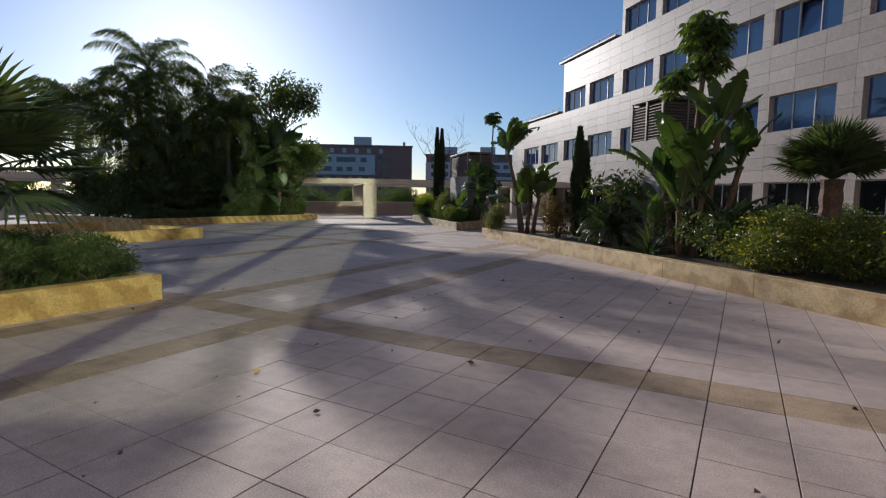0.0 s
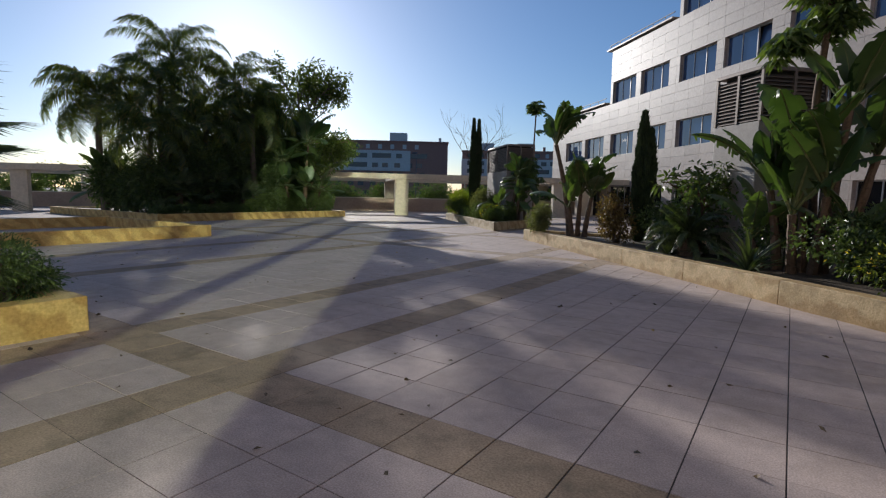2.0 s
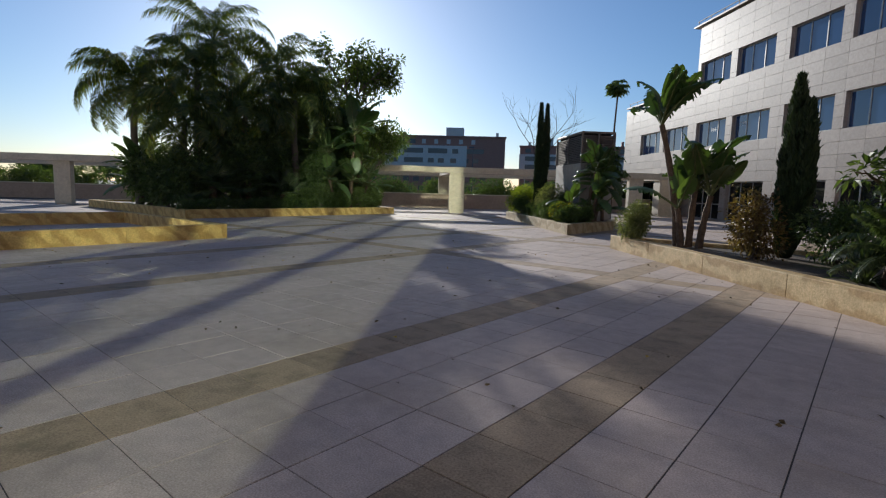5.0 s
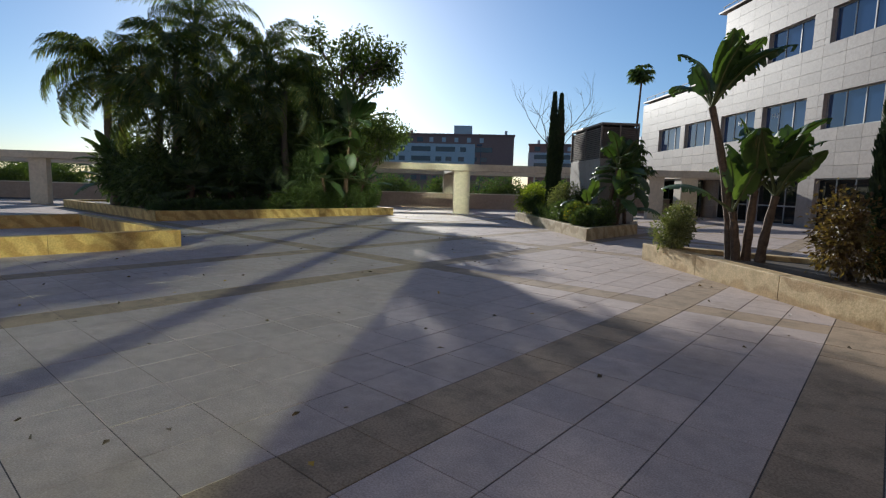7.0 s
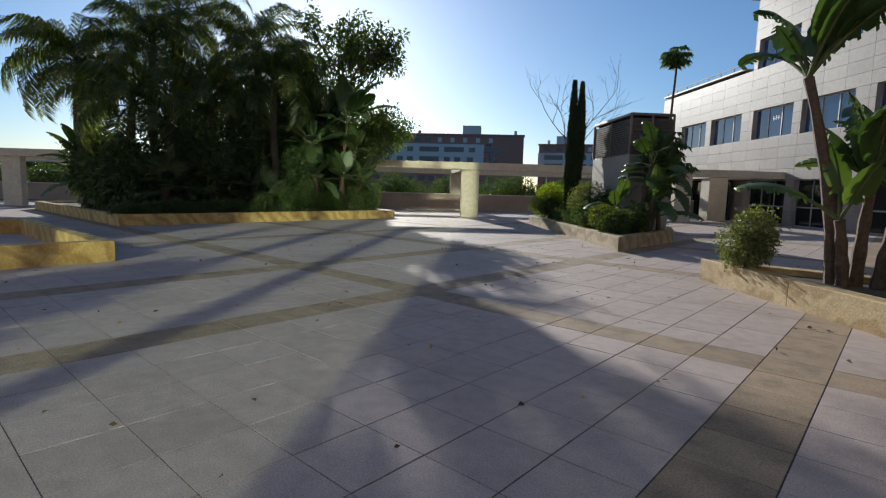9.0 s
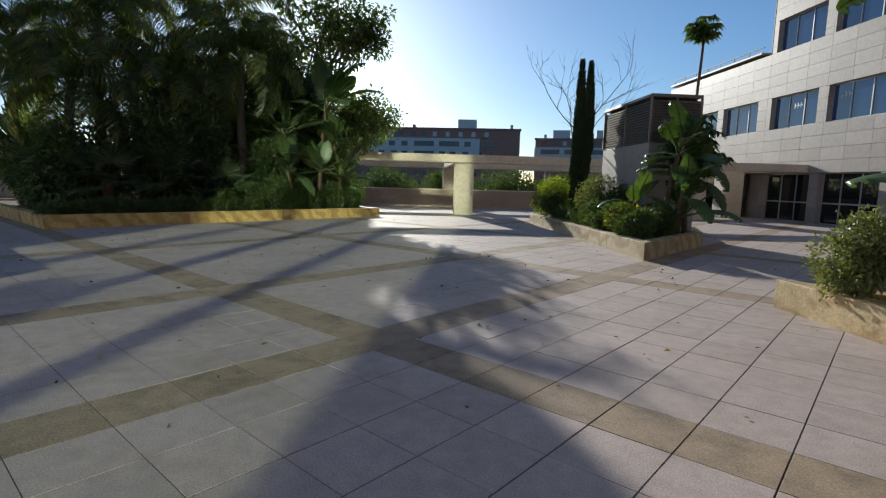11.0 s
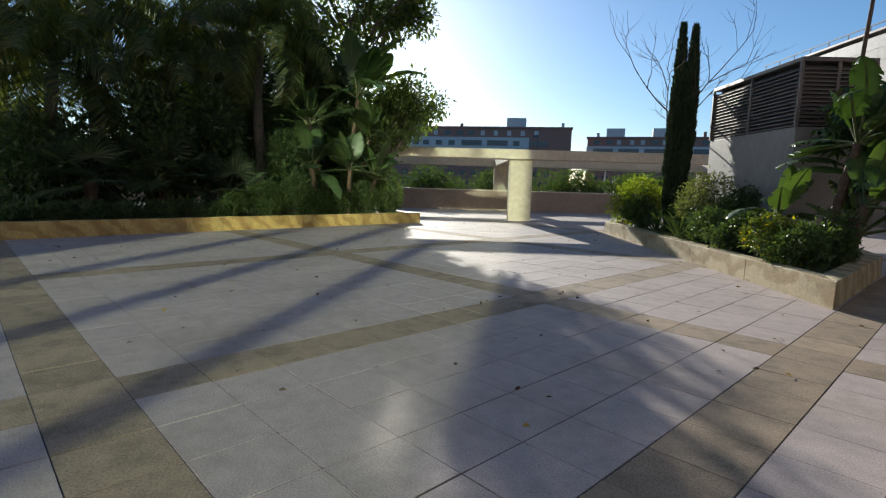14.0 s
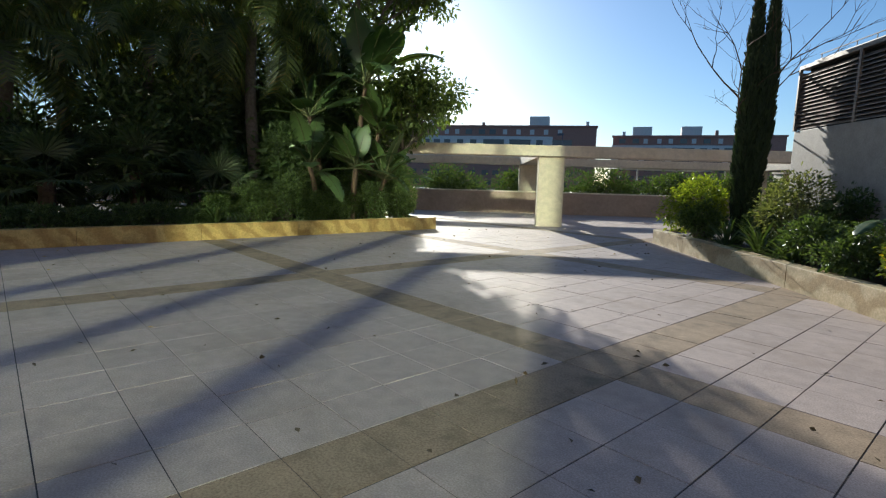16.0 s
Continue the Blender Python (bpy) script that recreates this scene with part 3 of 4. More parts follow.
planter("angled_planter", BED_FAR, "sandstone kerbed planter with a cypress and shrubs beside the service box", mat=M_KERB_PALE)
planter("large_planter", BED_JUNGLE, "large yellow sandstone kerbed bed crowded with tall palms and shrubs")
planter("shrub_planter", BED_LEFT, "yellow sandstone kerbed planter with low green shrubs")
planter("empty_planter", RING, "low empty yellow sandstone kerb ring on the paving", soil=False)

# ---- office building ----
FACADE = pose(15.1, 15.1, 0, 0, 0, -45)
building = tagged(new("office_building"), "stepped beige stone clad office building with ribbon windows", "building")
building.matrix_world = FACADE
PITCH, GROUP_W, PIER = 8.13, 7.05, 0.62
FIRST = -48.45
S_END = 8.0
STEPS = [(-51.5, 9.05), (-41.5, 13.05), (-33.25, 21.0)]


def top_at(s):
    z = 0
    for s0, h in STEPS:
        if s >= s0 - 1e-6:
            z = h
    return z


openings = []
for storey, (z0, z1) in enumerate(((0.0, 2.4), (4.75, 6.42), (8.75, 10.38), (12.75, 14.38), (16.75, 18.4))):
    for g in range(8):
        s0 = FIRST + PITCH * g
        if s0 + GROUP_W > S_END or min(top_at(s0), top_at(s0 + GROUP_W)) < z1 + 0.5:
            continue
        if storey == 0 and g == 0:
            continue
        half = (GROUP_W - PIER) / 2
        openings += [(storey, s0, s0 + half, z0, z1), (storey, s0 + half + PIER, s0 + GROUP_W, z0, z1)]

core = Boxes()
for (s0, h), s1 in zip(STEPS, (-41.5, -33.25, S_END)):
    core.add(s0 + 0.02, s1 - 0.001, 0.55, 16, 0, h - 0.1)
link_mesh("wall_core", core.mesh("wall_core", M_BACK), building)
roof = Boxes()
for (s0, h), s1 in zip(STEPS, (-41.5, -33.25, S_END)):
    roof.add(s0 - 0.03, s1 - 0.002, -0.04, 16.05, h - 0.1, h)
link_mesh("roof", roof.mesh("roof", M_CLAD_J), building, "stone parapet coping")
for s0, s1, z in ((-51.4, -41.6, 9.05), (-41.4, -33.3, 13.05), (-33.1, S_END, 21.0)):
    rail = Boxes()
    rail.add(s0, s1, 0.15, 0.20, z + 0.3, z + 0.35)
    s = s0 + 0.1
    while s < s1:
        rail.add(s, s + 0.04, 0.155, 0.195, z - 0.02, z + 0.3)
        s += 1.4
    link_mesh("roof_rail", rail.mesh("roof_rail", M_RAIL), building, "thin steel roof railing")


def clear(s0, s1, z0, z1):
    """The part of a panel that no opening takes, as rectangles."""
    rects = [(s0, s1, z0, z1)]
    for _, a, b, c, d in openings:
        nxt = []
        for x0, x1, y0, y1 in rects:
            if x1 <= a or x0 >= b or y1 <= c or y0 >= d:
                nxt.append((x0, x1, y0, y1))
                continue
            if x0 < a:
                nxt.append((x0, a, y0, y1))
            if x1 > b:
                nxt.append((b, x1, y0, y1))
            if y0 < c:
                nxt.append((max(x0, a), min(x1, b), y0, c))
            if y1 > d:
                nxt.append((max(x0, a), min(x1, b), d, y1))
        rects = nxt
    return [r for r in rects if r[1] - r[0] > 0.05 and r[3] - r[2] > 0.05]


ROWS_Z = [0, 0.8, 1.6, 2.4, 2.99, 3.58, 4.17, 4.75, 5.3, 5.86, 6.42, 7.0, 7.58, 8.17, 8.75, 9.05, 9.84, 10.38, 10.97, 11.56, 12.16, 12.75, 13.05, 13.84, 14.38, 14.97, 15.56, 16.16, 16.75, 17.3, 17.85, 18.4, 19.0, 19.6, 20.2, 20.9]
wall_panels, near_panels = Boxes(), []
for r in range(len(ROWS_Z) - 1):
    s = -51.5
    while s < S_END:
        for x0, x1, z0, z1 in clear(s, min(s + 1.355, S_END), ROWS_Z[r], ROWS_Z[r + 1]):
            if top_at(x0) < z1 + 0.08:
                continue
            if x1 - x0 > 1.3 and ROWS_Z[r] > 2 and ROWS_Z[r + 1] < 13 and -42 < s < -18 and len(near_panels) < 300:
                near_panels.append((x0, z0, x1 - x0, z1 - z0))
            else:
                wall_panels.add(x0 + 0.006, x1 - 0.006, 0.0, 0.5, z0 + 0.006, z1 - 0.006)
        s += 1.355
tagged(link_mesh("cladding", wall_panels.mesh("cladding", M_CLAD_J), building, "beige stone cladding panels"), kind="stuff")
side = Boxes()
for (s0, h), zlow in zip(STEPS, (0, 9.05, 13.05)):
    z = zlow
    while z < h - 0.2:
        y = 0.52
        while y < 15.5:
            side.add(s0 - 0.012, s0 + 0.015, y + 0.006, y + 1.349, z + 0.006, min(z + 0.584, h - 0.1))
            y += 1.355
        z += 0.59
tagged(link_mesh("side_cladding", side.mesh("side_cladding", M_CLAD_J), building), kind="stuff")
PANEL_MESH = {}
for x0, z0, w, h in near_panels:
    key = (round(w, 3), round(h, 3))
    if key not in PANEL_MESH:
        bm = box_bm(0.006, w - 0.006, 0, 0.5, 0.006, h - 0.006)
        me = bpy.data.meshes.new("panel")
        bm.to_mesh(me)
        bm.free()
        me.materials.append(M_CLAD)
        PANEL_MESH[key] = me
    link_mesh("panel", PANEL_MESH[key], building, m=Matrix.Translation((x0, 0, z0)))

WIN = {}


def window_unit(w, h, ground, tilted):
    """Three aluminium framed panes in a deep reveal; one may be tilted open."""
    frame_b = Boxes()
    t, y0, y1 = 0.055, 0.22, 0.30
    frame_b.add(0, w, y0, y1, 0, t).add(0, w, y0, y1, h - t, h)
    n = 3
    for i in range(n + 1):
        x = (w - t) * i / n
        frame_b.add(x, x + t, y0 - 0.01, y1 + 0.01, t, h - t)
    if ground:
        frame_b.add(t, w - t, y0 + 0.003, y1, 0.95, 1.02)
    return frame_b


for i, (storey, a, b, c, d) in enumerate(openings):
    w, h = b - a, d - c
    key = (round(w, 2), round(h, 2), storey == 0)
    win = tagged(new("window" if storey else "glazed_front"), "", "")
    win.parent = building
    win.matrix_basis = Matrix.Translation((a, 0, c))
    tagged(win, "dark glazing in an aluminium frame" if storey else "dark ground floor glazing")
    if key not in WIN:
        fr = window_unit(w, h, storey == 0, False).mesh("window_frame", M_FRAME)
        t = 0.055
        pw = (w - t) / 3 - t
        pane = Boxes().add(0, pw, -0.008, 0.008, 0, h - 2 * t).mesh("pane", M_GLASS if storey else M_GLASS_DIM)
        WIN[key] = (fr, pane, pw)
    fr, pane, pw = WIN[key]
    link_mesh("window_frame", fr, win)
    for k in range(3):
        tilt = -9 if (storey and (i * 7 + k * 3) % 11 == 0) else 0
        link_mesh("pane", pane, win, m=pose(0.055 + (pw + 0.055) * k, 0.255, 0.055, tilt))
    # near-black sheet: the unlit room behind the panes, put into colour
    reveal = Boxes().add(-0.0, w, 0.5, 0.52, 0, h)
    link_mesh("room_shade", reveal.mesh("room_shade", M_VOID_SHADE), win)

# white lettering shapes on two second storey panes
for s, z in ((-36.0, 5.75), (-38.9, 5.7)):
    marks = Boxes()
    for k in range(3):
        marks.add(s + 0.2 * k, s + 0.2 * k + 0.05, 0.235, 0.242, z, z + 0.24).add(s + 0.2 * k, s + 0.2 * k + 0.15, 0.234, 0.241, z + 0.09, z + 0.13)
    link_mesh("vinyl_mark", marks.mesh("vinyl_mark", M_WHITE), building, "white vinyl marks on a pane")

# entrance porch
porch = tagged(new("entrance_porch"), "flat beige stone entrance porch on square piers", "porch")
porch.matrix_world = FACADE
part("canopy", box_bm(-50.0, -39.85, -2.6, -0.01, 2.45, 2.95, 0.01), M_CONC, porch)
part("pier", box_bm(-40.8, -39.9, -2.5, -1.4, 0, 2.45, 0.01), M_CONC, porch)
part("pier", box_bm(-49.9, -49.0, -2.5, -1.4, 0, 2.45, 0.01), M_CONC, porch)
part("glazed_door", box_bm(-48.4, -41.4, -0.3, -0.25, 0, 2.44), M_GLASS_DIM, porch, "dark glazed entrance doors")
fr = Boxes()
for k in range(6):
    fr.add(-48.4 + 1.39 * k, -48.34 + 1.39 * k, -0.34, -0.22, 0, 2.44)
link_mesh("door_frame", fr.mesh("door_frame", M_FRAMED), porch)


# ---- unseen office wing behind the start, its glazed bay taken to mirror the sun ----
wing = tagged(new("office_wing"), "beige stone clad office wing with a tall glazed bay", "building")
wing.matrix_world = Matrix.Translation(BAY_EDGE) @ Matrix.Rotation(-WING_AZ, 4, "Z") @ Matrix.Rotation(math.pi, 4, "Z")
part("wall", box_bm(-16, -0.3, 0, 12, -0.08, 21.0), M_CLAD_J, wing)
part("wall", box_bm(8.4, 30, 0, 12, -0.08, 21.0), M_CLAD_J, wing)
part("wall", box_bm(-0.3, 8.4, 0, 12, -0.08, BAY_LOW - 0.1), M_CLAD_J, wing)
part("wall", box_bm(-0.3, 8.4, 0, 12, BAY_HIGH + 0.1, 21.0), M_CLAD_J, wing)
part("back_wall", box_bm(-0.3, 8.4, 1.0, 12, BAY_LOW - 0.1, BAY_HIGH + 0.1), M_BACK, wing)
edges = [-0.3] + [v for pair in BAY_STRIPS for v in pair] + [8.4]
for a, b in zip(edges[::2], edges[1::2]):
    part("pier", box_bm(a, b, 0.003, 0.6, BAY_LOW - 0.1, BAY_HIGH + 0.1), M_CLAD_J, wing)
for a, b in BAY_STRIPS:
    for k in range(6):
        z = BAY_LOW - 0.1 + 2.26 * k
        part("pane", box_bm(a, b, 0.3, 0.33, z, z + 2.22), M_GLASS_DIM, wing)

# ---- louvred service boxes ----
def service_box(place, rz, w, d, h, zl, label):
    """Near corner at the place; louvres above zl on all sides."""
    top = thing("service_box", place, label, "ventilation box", rz=rz)
    part("base", box_bm(0, w, 0, d, -0.1, zl, 0.015), M_BOXW, top)
    # near-black core colours in the shade between the slats
    part("core", box_bm(0.12, w - 0.12, 0.12, d - 0.12, zl, h - 0.06), M_VOID_SHADE, top)
    part("cap", box_bm(-0.02, w + 0.02, -0.02, d + 0.02, h - 0.08, h, 0.01), M_LOUVRE, top)
    pitch = 0.075
    n = int((h - 0.1 - zl) / pitch)

    def slat(length):
        v = [(0, 0, 0), (length, 0, 0), (length, 0.075, 0.066), (0, 0.075, 0.066), (0, 0, 0.014), (length, 0, 0.014), (length, 0.075, 0.078), (0, 0.075, 0.078)]
        return mesh_of("slat", v, [(0, 3, 2, 1), (4, 5, 6, 7), (0, 1, 5, 4), (1, 2, 6, 5), (2, 3, 7, 6), (3, 0, 4, 7)], M_LOUVRE)

    a, b = slat(w), slat(d)
    for i in range(n):
        z = zl + 0.02 + i * pitch
        link_mesh("slat", a, top, m=pose(0, 0, z))
        link_mesh("slat", b, top, m=pose(0, d, z, 0, 0, -90))
        link_mesh("slat", b, top, m=pose(w, 0, z, 0, 0, 90))
        link_mesh("slat", a, top, m=pose(w, d, z, 0, 0, 180))
    for x in (0, w / 2, w):
        for y in (-0.012, d - 0.03):
            part("post", box_bm(x - 0.03, x + 0.03, y, y + 0.042, zl, h - 0.08), M_LOUVRE, top)
    for y in (d / 2,):
        for x in (-0.012, w - 0.03):
            part("post", box_bm(x, x + 0.042, y - 0.03, y + 0.03, zl, h - 0.08), M_LOUVRE, top)
    return top


service_box((-13.0, 25.2, 0), 45, 1.4, 3.4, 4.0, 2.7, "louvred brown metal ventilation box on a stone base in the planter")
service_box((-2.75, 15.02, 0), -45, 1.25, 1.5, 4.12, 3.05, "louvred brown metal ventilation box behind tall plants")

# ---- pergola and low wall along the terrace edge ----
PERG = pose(-23.3, 29.9, 0, 0, 0, 45)
pergola = tagged(new("pergola"), "pale concrete pergola of wide beams on square pillars", "pergola")
pergola.matrix_world = PERG
BACK = 8.6
for x in (-34.05, -22.7, -11.35, 0.0, 11.35, 22.7):
    for y in (0, BACK):
        part("pillar", box_bm(x - 0.45, x + 0.45, y - 0.2, y + 0.2, -0.02, 2.43, 0.012), M_CONC, pergola)
    part("cross_beam", box_bm(x - 0.45, x + 0.45, 0.56, BACK - 0.36, 2.42, 2.78, 0.012), M_CONC, pergola)
part("front_beam", box_bm(-46, 24, -0.4, 0.55, 2.43, 2.8, 0.015), M_CONC, pergola)
part("back_beam", box_bm(-46, 24, BACK - 0.35, BACK + 0.6, 2.43, 2.8, 0.015), M_CONC, pergola)
low_wall = tagged(new("low_wall"), "brown rendered low terrace wall with a pale coping", "wall", kind="structure")
low_wall.matrix_world = PERG
part("wall_face", box_bm(-60, 30, BACK - 0.8, BACK - 0.4, -0.1, 1.05), M_WALLB, low_wall)
part("coping", box_bm(-60, 30, BACK - 0.84, BACK - 0.37, 1.05, 1.11, 0.01), M_CONC, low_wall)
awning = tagged(new("shade_awning"), "pale sloping canopy roof beyond the low wall", "awning")
awning.matrix_world = PERG
part("sheet", box_bm(10, 18, BACK + 16, BACK + 24, 3.1, 3.25), M_FABRIC, awning)
for x in (10.5, 17.5):
    part("post", box_bm(x, x + 0.12, BACK + 17, BACK + 17.12, -0.08, 3.1), M_FRAME, awning)

# ---- ground ----
ground = tagged(link_mesh("ground", mesh_of("ground", [(-1500, -1500, -0.08), (1500, -1500, -0.08), (1500, 1500, -0.08), (-1500, 1500, -0.08)], [(0, 1, 2, 3)], M_GROUND), None), "dark open ground reaching the horizon", "ground", kind="structure")
floor = tagged(link_mesh("floor", mesh_of("floor", [(-75, -30, -0.0045), (40, -30, -0.0045), (40, 60, -0.0045), (-75, 60, -0.0045)], [(0, 1, 2, 3)], M_JOINT), None), "square grey pink concrete paving with tan bands", "floor", kind="structure")

# ---- distant housing ----
def housing(place, rz, w, d, h, label, seed):
    rng = random.Random(seed)
    top = thing("apartment_block", place, label, "building", rz=rz)
    st = h / 6
    part("wall", box_bm(0, w, 0, d, -2, h), M_BRICK, top)
    part("render_band", box_bm(-0.2, w * 0.86, -0.5, 0, st * 2.9, st * 5.1), M_FARW, top)
    part("parapet", box_bm(-0.3, w + 0.3, -0.4, d + 0.3, h, h + 0.5), M_BRICK, top)
    for fx in (0.12, 0.42, 0.78):
        part("roof_house", box_bm(w * fx, w * fx + 6, 3, 9, h + 0.5, h + 3.6), M_FARW, top)
    for k in range(6):
        x = w * rng.uniform(0.03, 0.97)
        part("chimney", box_bm(x, x + 0.9, 2, 3, h + 0.5, h + rng.uniform(1.6, 2.4)), M_FARW if k % 2 else M_BRICK, top)
    wide = Boxes().add(0, 2.0, -0.12, 0.1, 0, 1.5).mesh("window", M_FARG)
    loggia = Boxes().add(0, 6.5, -0.12, 0.1, 0, 1.6).mesh("window", M_FARG)
    light = Boxes().add(0, 1.3, -0.12, 0.1, 0, 1.5).mesh("window", M_FARW)
    for r in range(6):
        x = 2.0
        while x < w - 8:
            y = -0.5 if st * 2.9 < r * st + 1 < st * 5.0 and x < w * 0.84 else 0
            if r in (3, 4) and rng.random() < 0.45:
                link_mesh("window", loggia, top, m=pose(x, y, r * st + 0.9))
                x += 8.2
            else:
                link_mesh("window", light if r == 5 and rng.random() < 0.6 else wide, top, m=pose(x, y, r * st + 0.9))
                x += rng.choice((3.4, 4.2))
    return top


housing((-176, 100, 0), 36.0, 92, 14, 19.0, "long red brick apartment block with white bands far beyond the wall", 3)
housing((-108, 174, 0), 28.0, 50, 14, 18.0, "far red brick apartment block with white roof houses", 5)

# ---- street lamp beyond the wall ----
lamp = thing("street_lamp", (-60, 80.5, 0), "slim dark street lamp with a small round head", "street lamp")
v, f = tube([(0, 0, -0.1), (0, 0, 4.5), (0, 0, 9)], [0.1, 0.08, 0.06], 8)
link_mesh("pole", mesh_of("pole", v, f, M_RAIL), lamp)
part("head", box_bm(-0.8, 0.1, -0.2, 0.2, 8.9, 9.2, 0.05), M_RAIL, lamp)

# ---- plants of the triangular planter ----
Z = 0.26
paddle_plant((-6.74, 17.48, Z), [(-0.12, 0.0, -0.5, -0.1, 2.8, 13, 0.95, 46, 40), (0.12, 0.05, 0.05, 0.0, 1.3, 11, 0.95, 44, 60), (0.36, -0.02, 0.14, 0.1, 1.2, 11, 0.92, 56, 50), (0.0, -0.1, -0.1, -0.1, 0.9, 3, 0.8, 62, 60)], 3, "tall white bird of paradise clump with torn paddle leaves")
bush("clipped_bush", (-7.95, 17.75, Z), (0.46, 0.46, 0.98), 5200, (0.06, 0.035), L_GREY, "rounded clipped variegated bush at the planter corner", 4, 22)
bush("russet_shrub", (-5.05, 16.1, Z), (0.52, 0.52, 1.5), 2600, (0.085, 0.05), L_RED, "open russet leaved shrub in the planter", 5, 16)
cypress((-4.7, 17.0, Z), 3.45, 0.2, 8000, 6, "narrow dark green cypress in the planter", ((0, 0, 1.0), (0.2, -0.08, 0.86)))
tree("frangipani_shrub", (-2.9, 14.6, Z), 1.0, 0.55, 2, 800, (0.18, 0.075), L_MID, 7, "small broad leaved tree with a rounded crown", 0.1, 0.24, 0.7, starts=5, bark=M_TRUNK)
tree("frangipani_shrub", (-1.9, 14.9, Z), 1.15, 0.5, 2, 750, (0.18, 0.075), L_MID, 17, "small broad leaved tree with a rounded crown", 0.1, 0.24, 0.7, starts=5, bark=M_TRUNK)
cycad((-3.0, 14.25, Z), 28, 1.0, 8, "dark feather leaved cycad with a brown stump behind the kerb")
sword_clump((-3.4, 14.3, Z), 40, 1.0, 0.05, 9, "dark strap leaved clump behind the kerb")
sword_clump((-1.75, 12.3, Z), 44, 1.0, 0.07, 19, "dark strap leaved clump spilling over the kerb")
paddle_plant((-1.0, 12.7, Z), [(0.0, 0.0, -0.1, 0, 1.7, 8, 1.05, 36, 40), (-0.35, 0.15, -0.2, 0, 1.4, 8, 1.0, 40, 60), (0.3, 0.1, 0.15, 0.1, 2.7, 8, 1.0, 40, 50), (0.6, 0.35, 0.3, 0.1, 2.0, 8, 0.9, 60, 40), (-0.15, -0.25, -0.05, -0.1, 1.0, 7, 0.9, 30, 50), (0.15, -0.2, 0.1, -0.1, 1.3, 7, 1.0, 34, 120), (-0.6, 0.3, -0.2, 0.1, 0.5, 6, 0.8, 40, 30), (0.45, -0.1, 0.2, 0, 0.3, 6, 0.9, 40, 80)], 10, "large dense bird of paradise clump reaching over the kerb")
umbrella_tree((-0.95, 13.2, Z), 4.9, [(0, 0, 4.95, 0.55, 110), (-0.5, -0.2, 3.9, 0.35, 45), (0.1, 0, 4.3, 0.4, 50)], 11, "slender umbrella tree with a dense leafy head")
for k, (x, y) in enumerate(((0.6, 10.6), (1.7, 10.3), (2.6, 9.0), (3.6, 8.2), (2.9, 10.8), (1.4, 11.9), (4.4, 9.6))):
    bush("flowering_shrub", (x, y, Z), (0.95, 0.9, 0.95), 7000, (0.065, 0.03), L_HEDGE, "low green shrub dotted with yellow flowers", 30 + k, 14, group="yellow flowering shrubs")
for k, (x, y) in enumerate(((3.2, 13.5), (5.2, 12.5), (0.9, 14.6), (-3.9, 16.6), (2.2, 15.5), (-1.3, 13.5), (0.3, 12.9), (-0.3, 11.9))):
    bush("dark_shrub", (x, y, Z), (0.8, 0.8, 1.1), 2600, (0.1, 0.045), L_DARK, "dark green leafy shrub in the planter", 50 + k, 10, group="dark shrubs of the triangular planter")
fan_palm((1.74, 14.8, Z), 1.75, 34, 0.85, 0.65, 12, "fan palm with a short thick brown trunk by the building", 0.22, 66)

# ---- plants of the angled planter ----
cypress((-16.2, 27.4, Z), 5.35, 0.17, 12000, 21, "tall twin spired dark cypress in the planter", ((-0.04, 0, 1.0), (0.24, 0.1, 0.985)))
tree("bare_tree", (-16.4, 27.75, Z), 3.0, 1.6, 3, 0, (0, 0), None, 23, "leafless tree with fine spreading twigs", 0.045, 0.4, 0.6, starts=5, bark=M_TRUNK)
bush("lime_shrub", (-17.3, 27.95, Z), (0.85, 0.85, 1.5), 5200, (0.09, 0.05), L_LIME, "bright lime green leafy shrub", 24, 14)
bush("lime_shrub", (-16.9, 27.2, Z), (0.5, 0.5, 0.9), 2200, (0.09, 0.05), L_MID, "bright green leafy shrub", 25, 10)
bush("variegated_shrub", (-14.9, 26.2, Z), (0.8, 0.8, 1.5), 5000, (0.1, 0.04), L_GREY, "grey green variegated shrub below the service box", 26, 14)
for k, (x, y, r, h, m) in enumerate(((-15.4, 26.6, 0.55, 0.9, L_DARK), (-14.1, 24.8, 0.6, 0.8, L_DARK), (-13.4, 24.0, 0.6, 0.75, L_DARK), (-12.7, 23.0, 0.6, 0.75, L_HEDGE), (-12.1, 22.5, 0.5, 0.7, L_MID), (-13.9, 25.7, 0.6, 1.3, L_DARK), (-12.0, 23.6, 0.5, 0.9, L_DARK))):
    bush("low_shrub", (x, y, Z), (r, r, h), 3000, (0.085, 0.04), m, "low green shrub along the planter kerb", 60 + k, 12, group="low shrubs of the angled planter")
for k, (x, y) in enumerate(((-15.2, 25.6), (-16.1, 26.5), (-15.6, 26.9), (-14.5, 24.9))):
    sword_clump((x, y, Z), 48, 0.95, 0.05, 27 + 40 * k, "dark strap leaved clump along the kerb", L_DARK)
paddle_plant((-12.1, 24.0, Z), [(0, 0, 0.25, 0.1, 2.0, 18, 0.95, 105, 40), (0.35, -0.2, 0.15, -0.1, 1.0, 10, 0.8, 95, 20), (0.2, 0.3, 0.2, 0.2, 1.5, 10, 0.9, 100, 60), (-0.6, 0.2, -0.2, 0, 0.7, 7, 0.75, 85, 10), (0.3, 0.1, 0.1, 0, 0.5, 7, 0.8, 85, 80)], 28, "banana like plant with broad dark leaves by the service box")
umbrella_tree((-11.9, 25.0, Z), 2.2, [(0, 0, 2.4, 0.8, 110), (0.5, -0.3, 1.9, 0.5, 60)], 29, "dark leafy umbrella tree beside the service box")
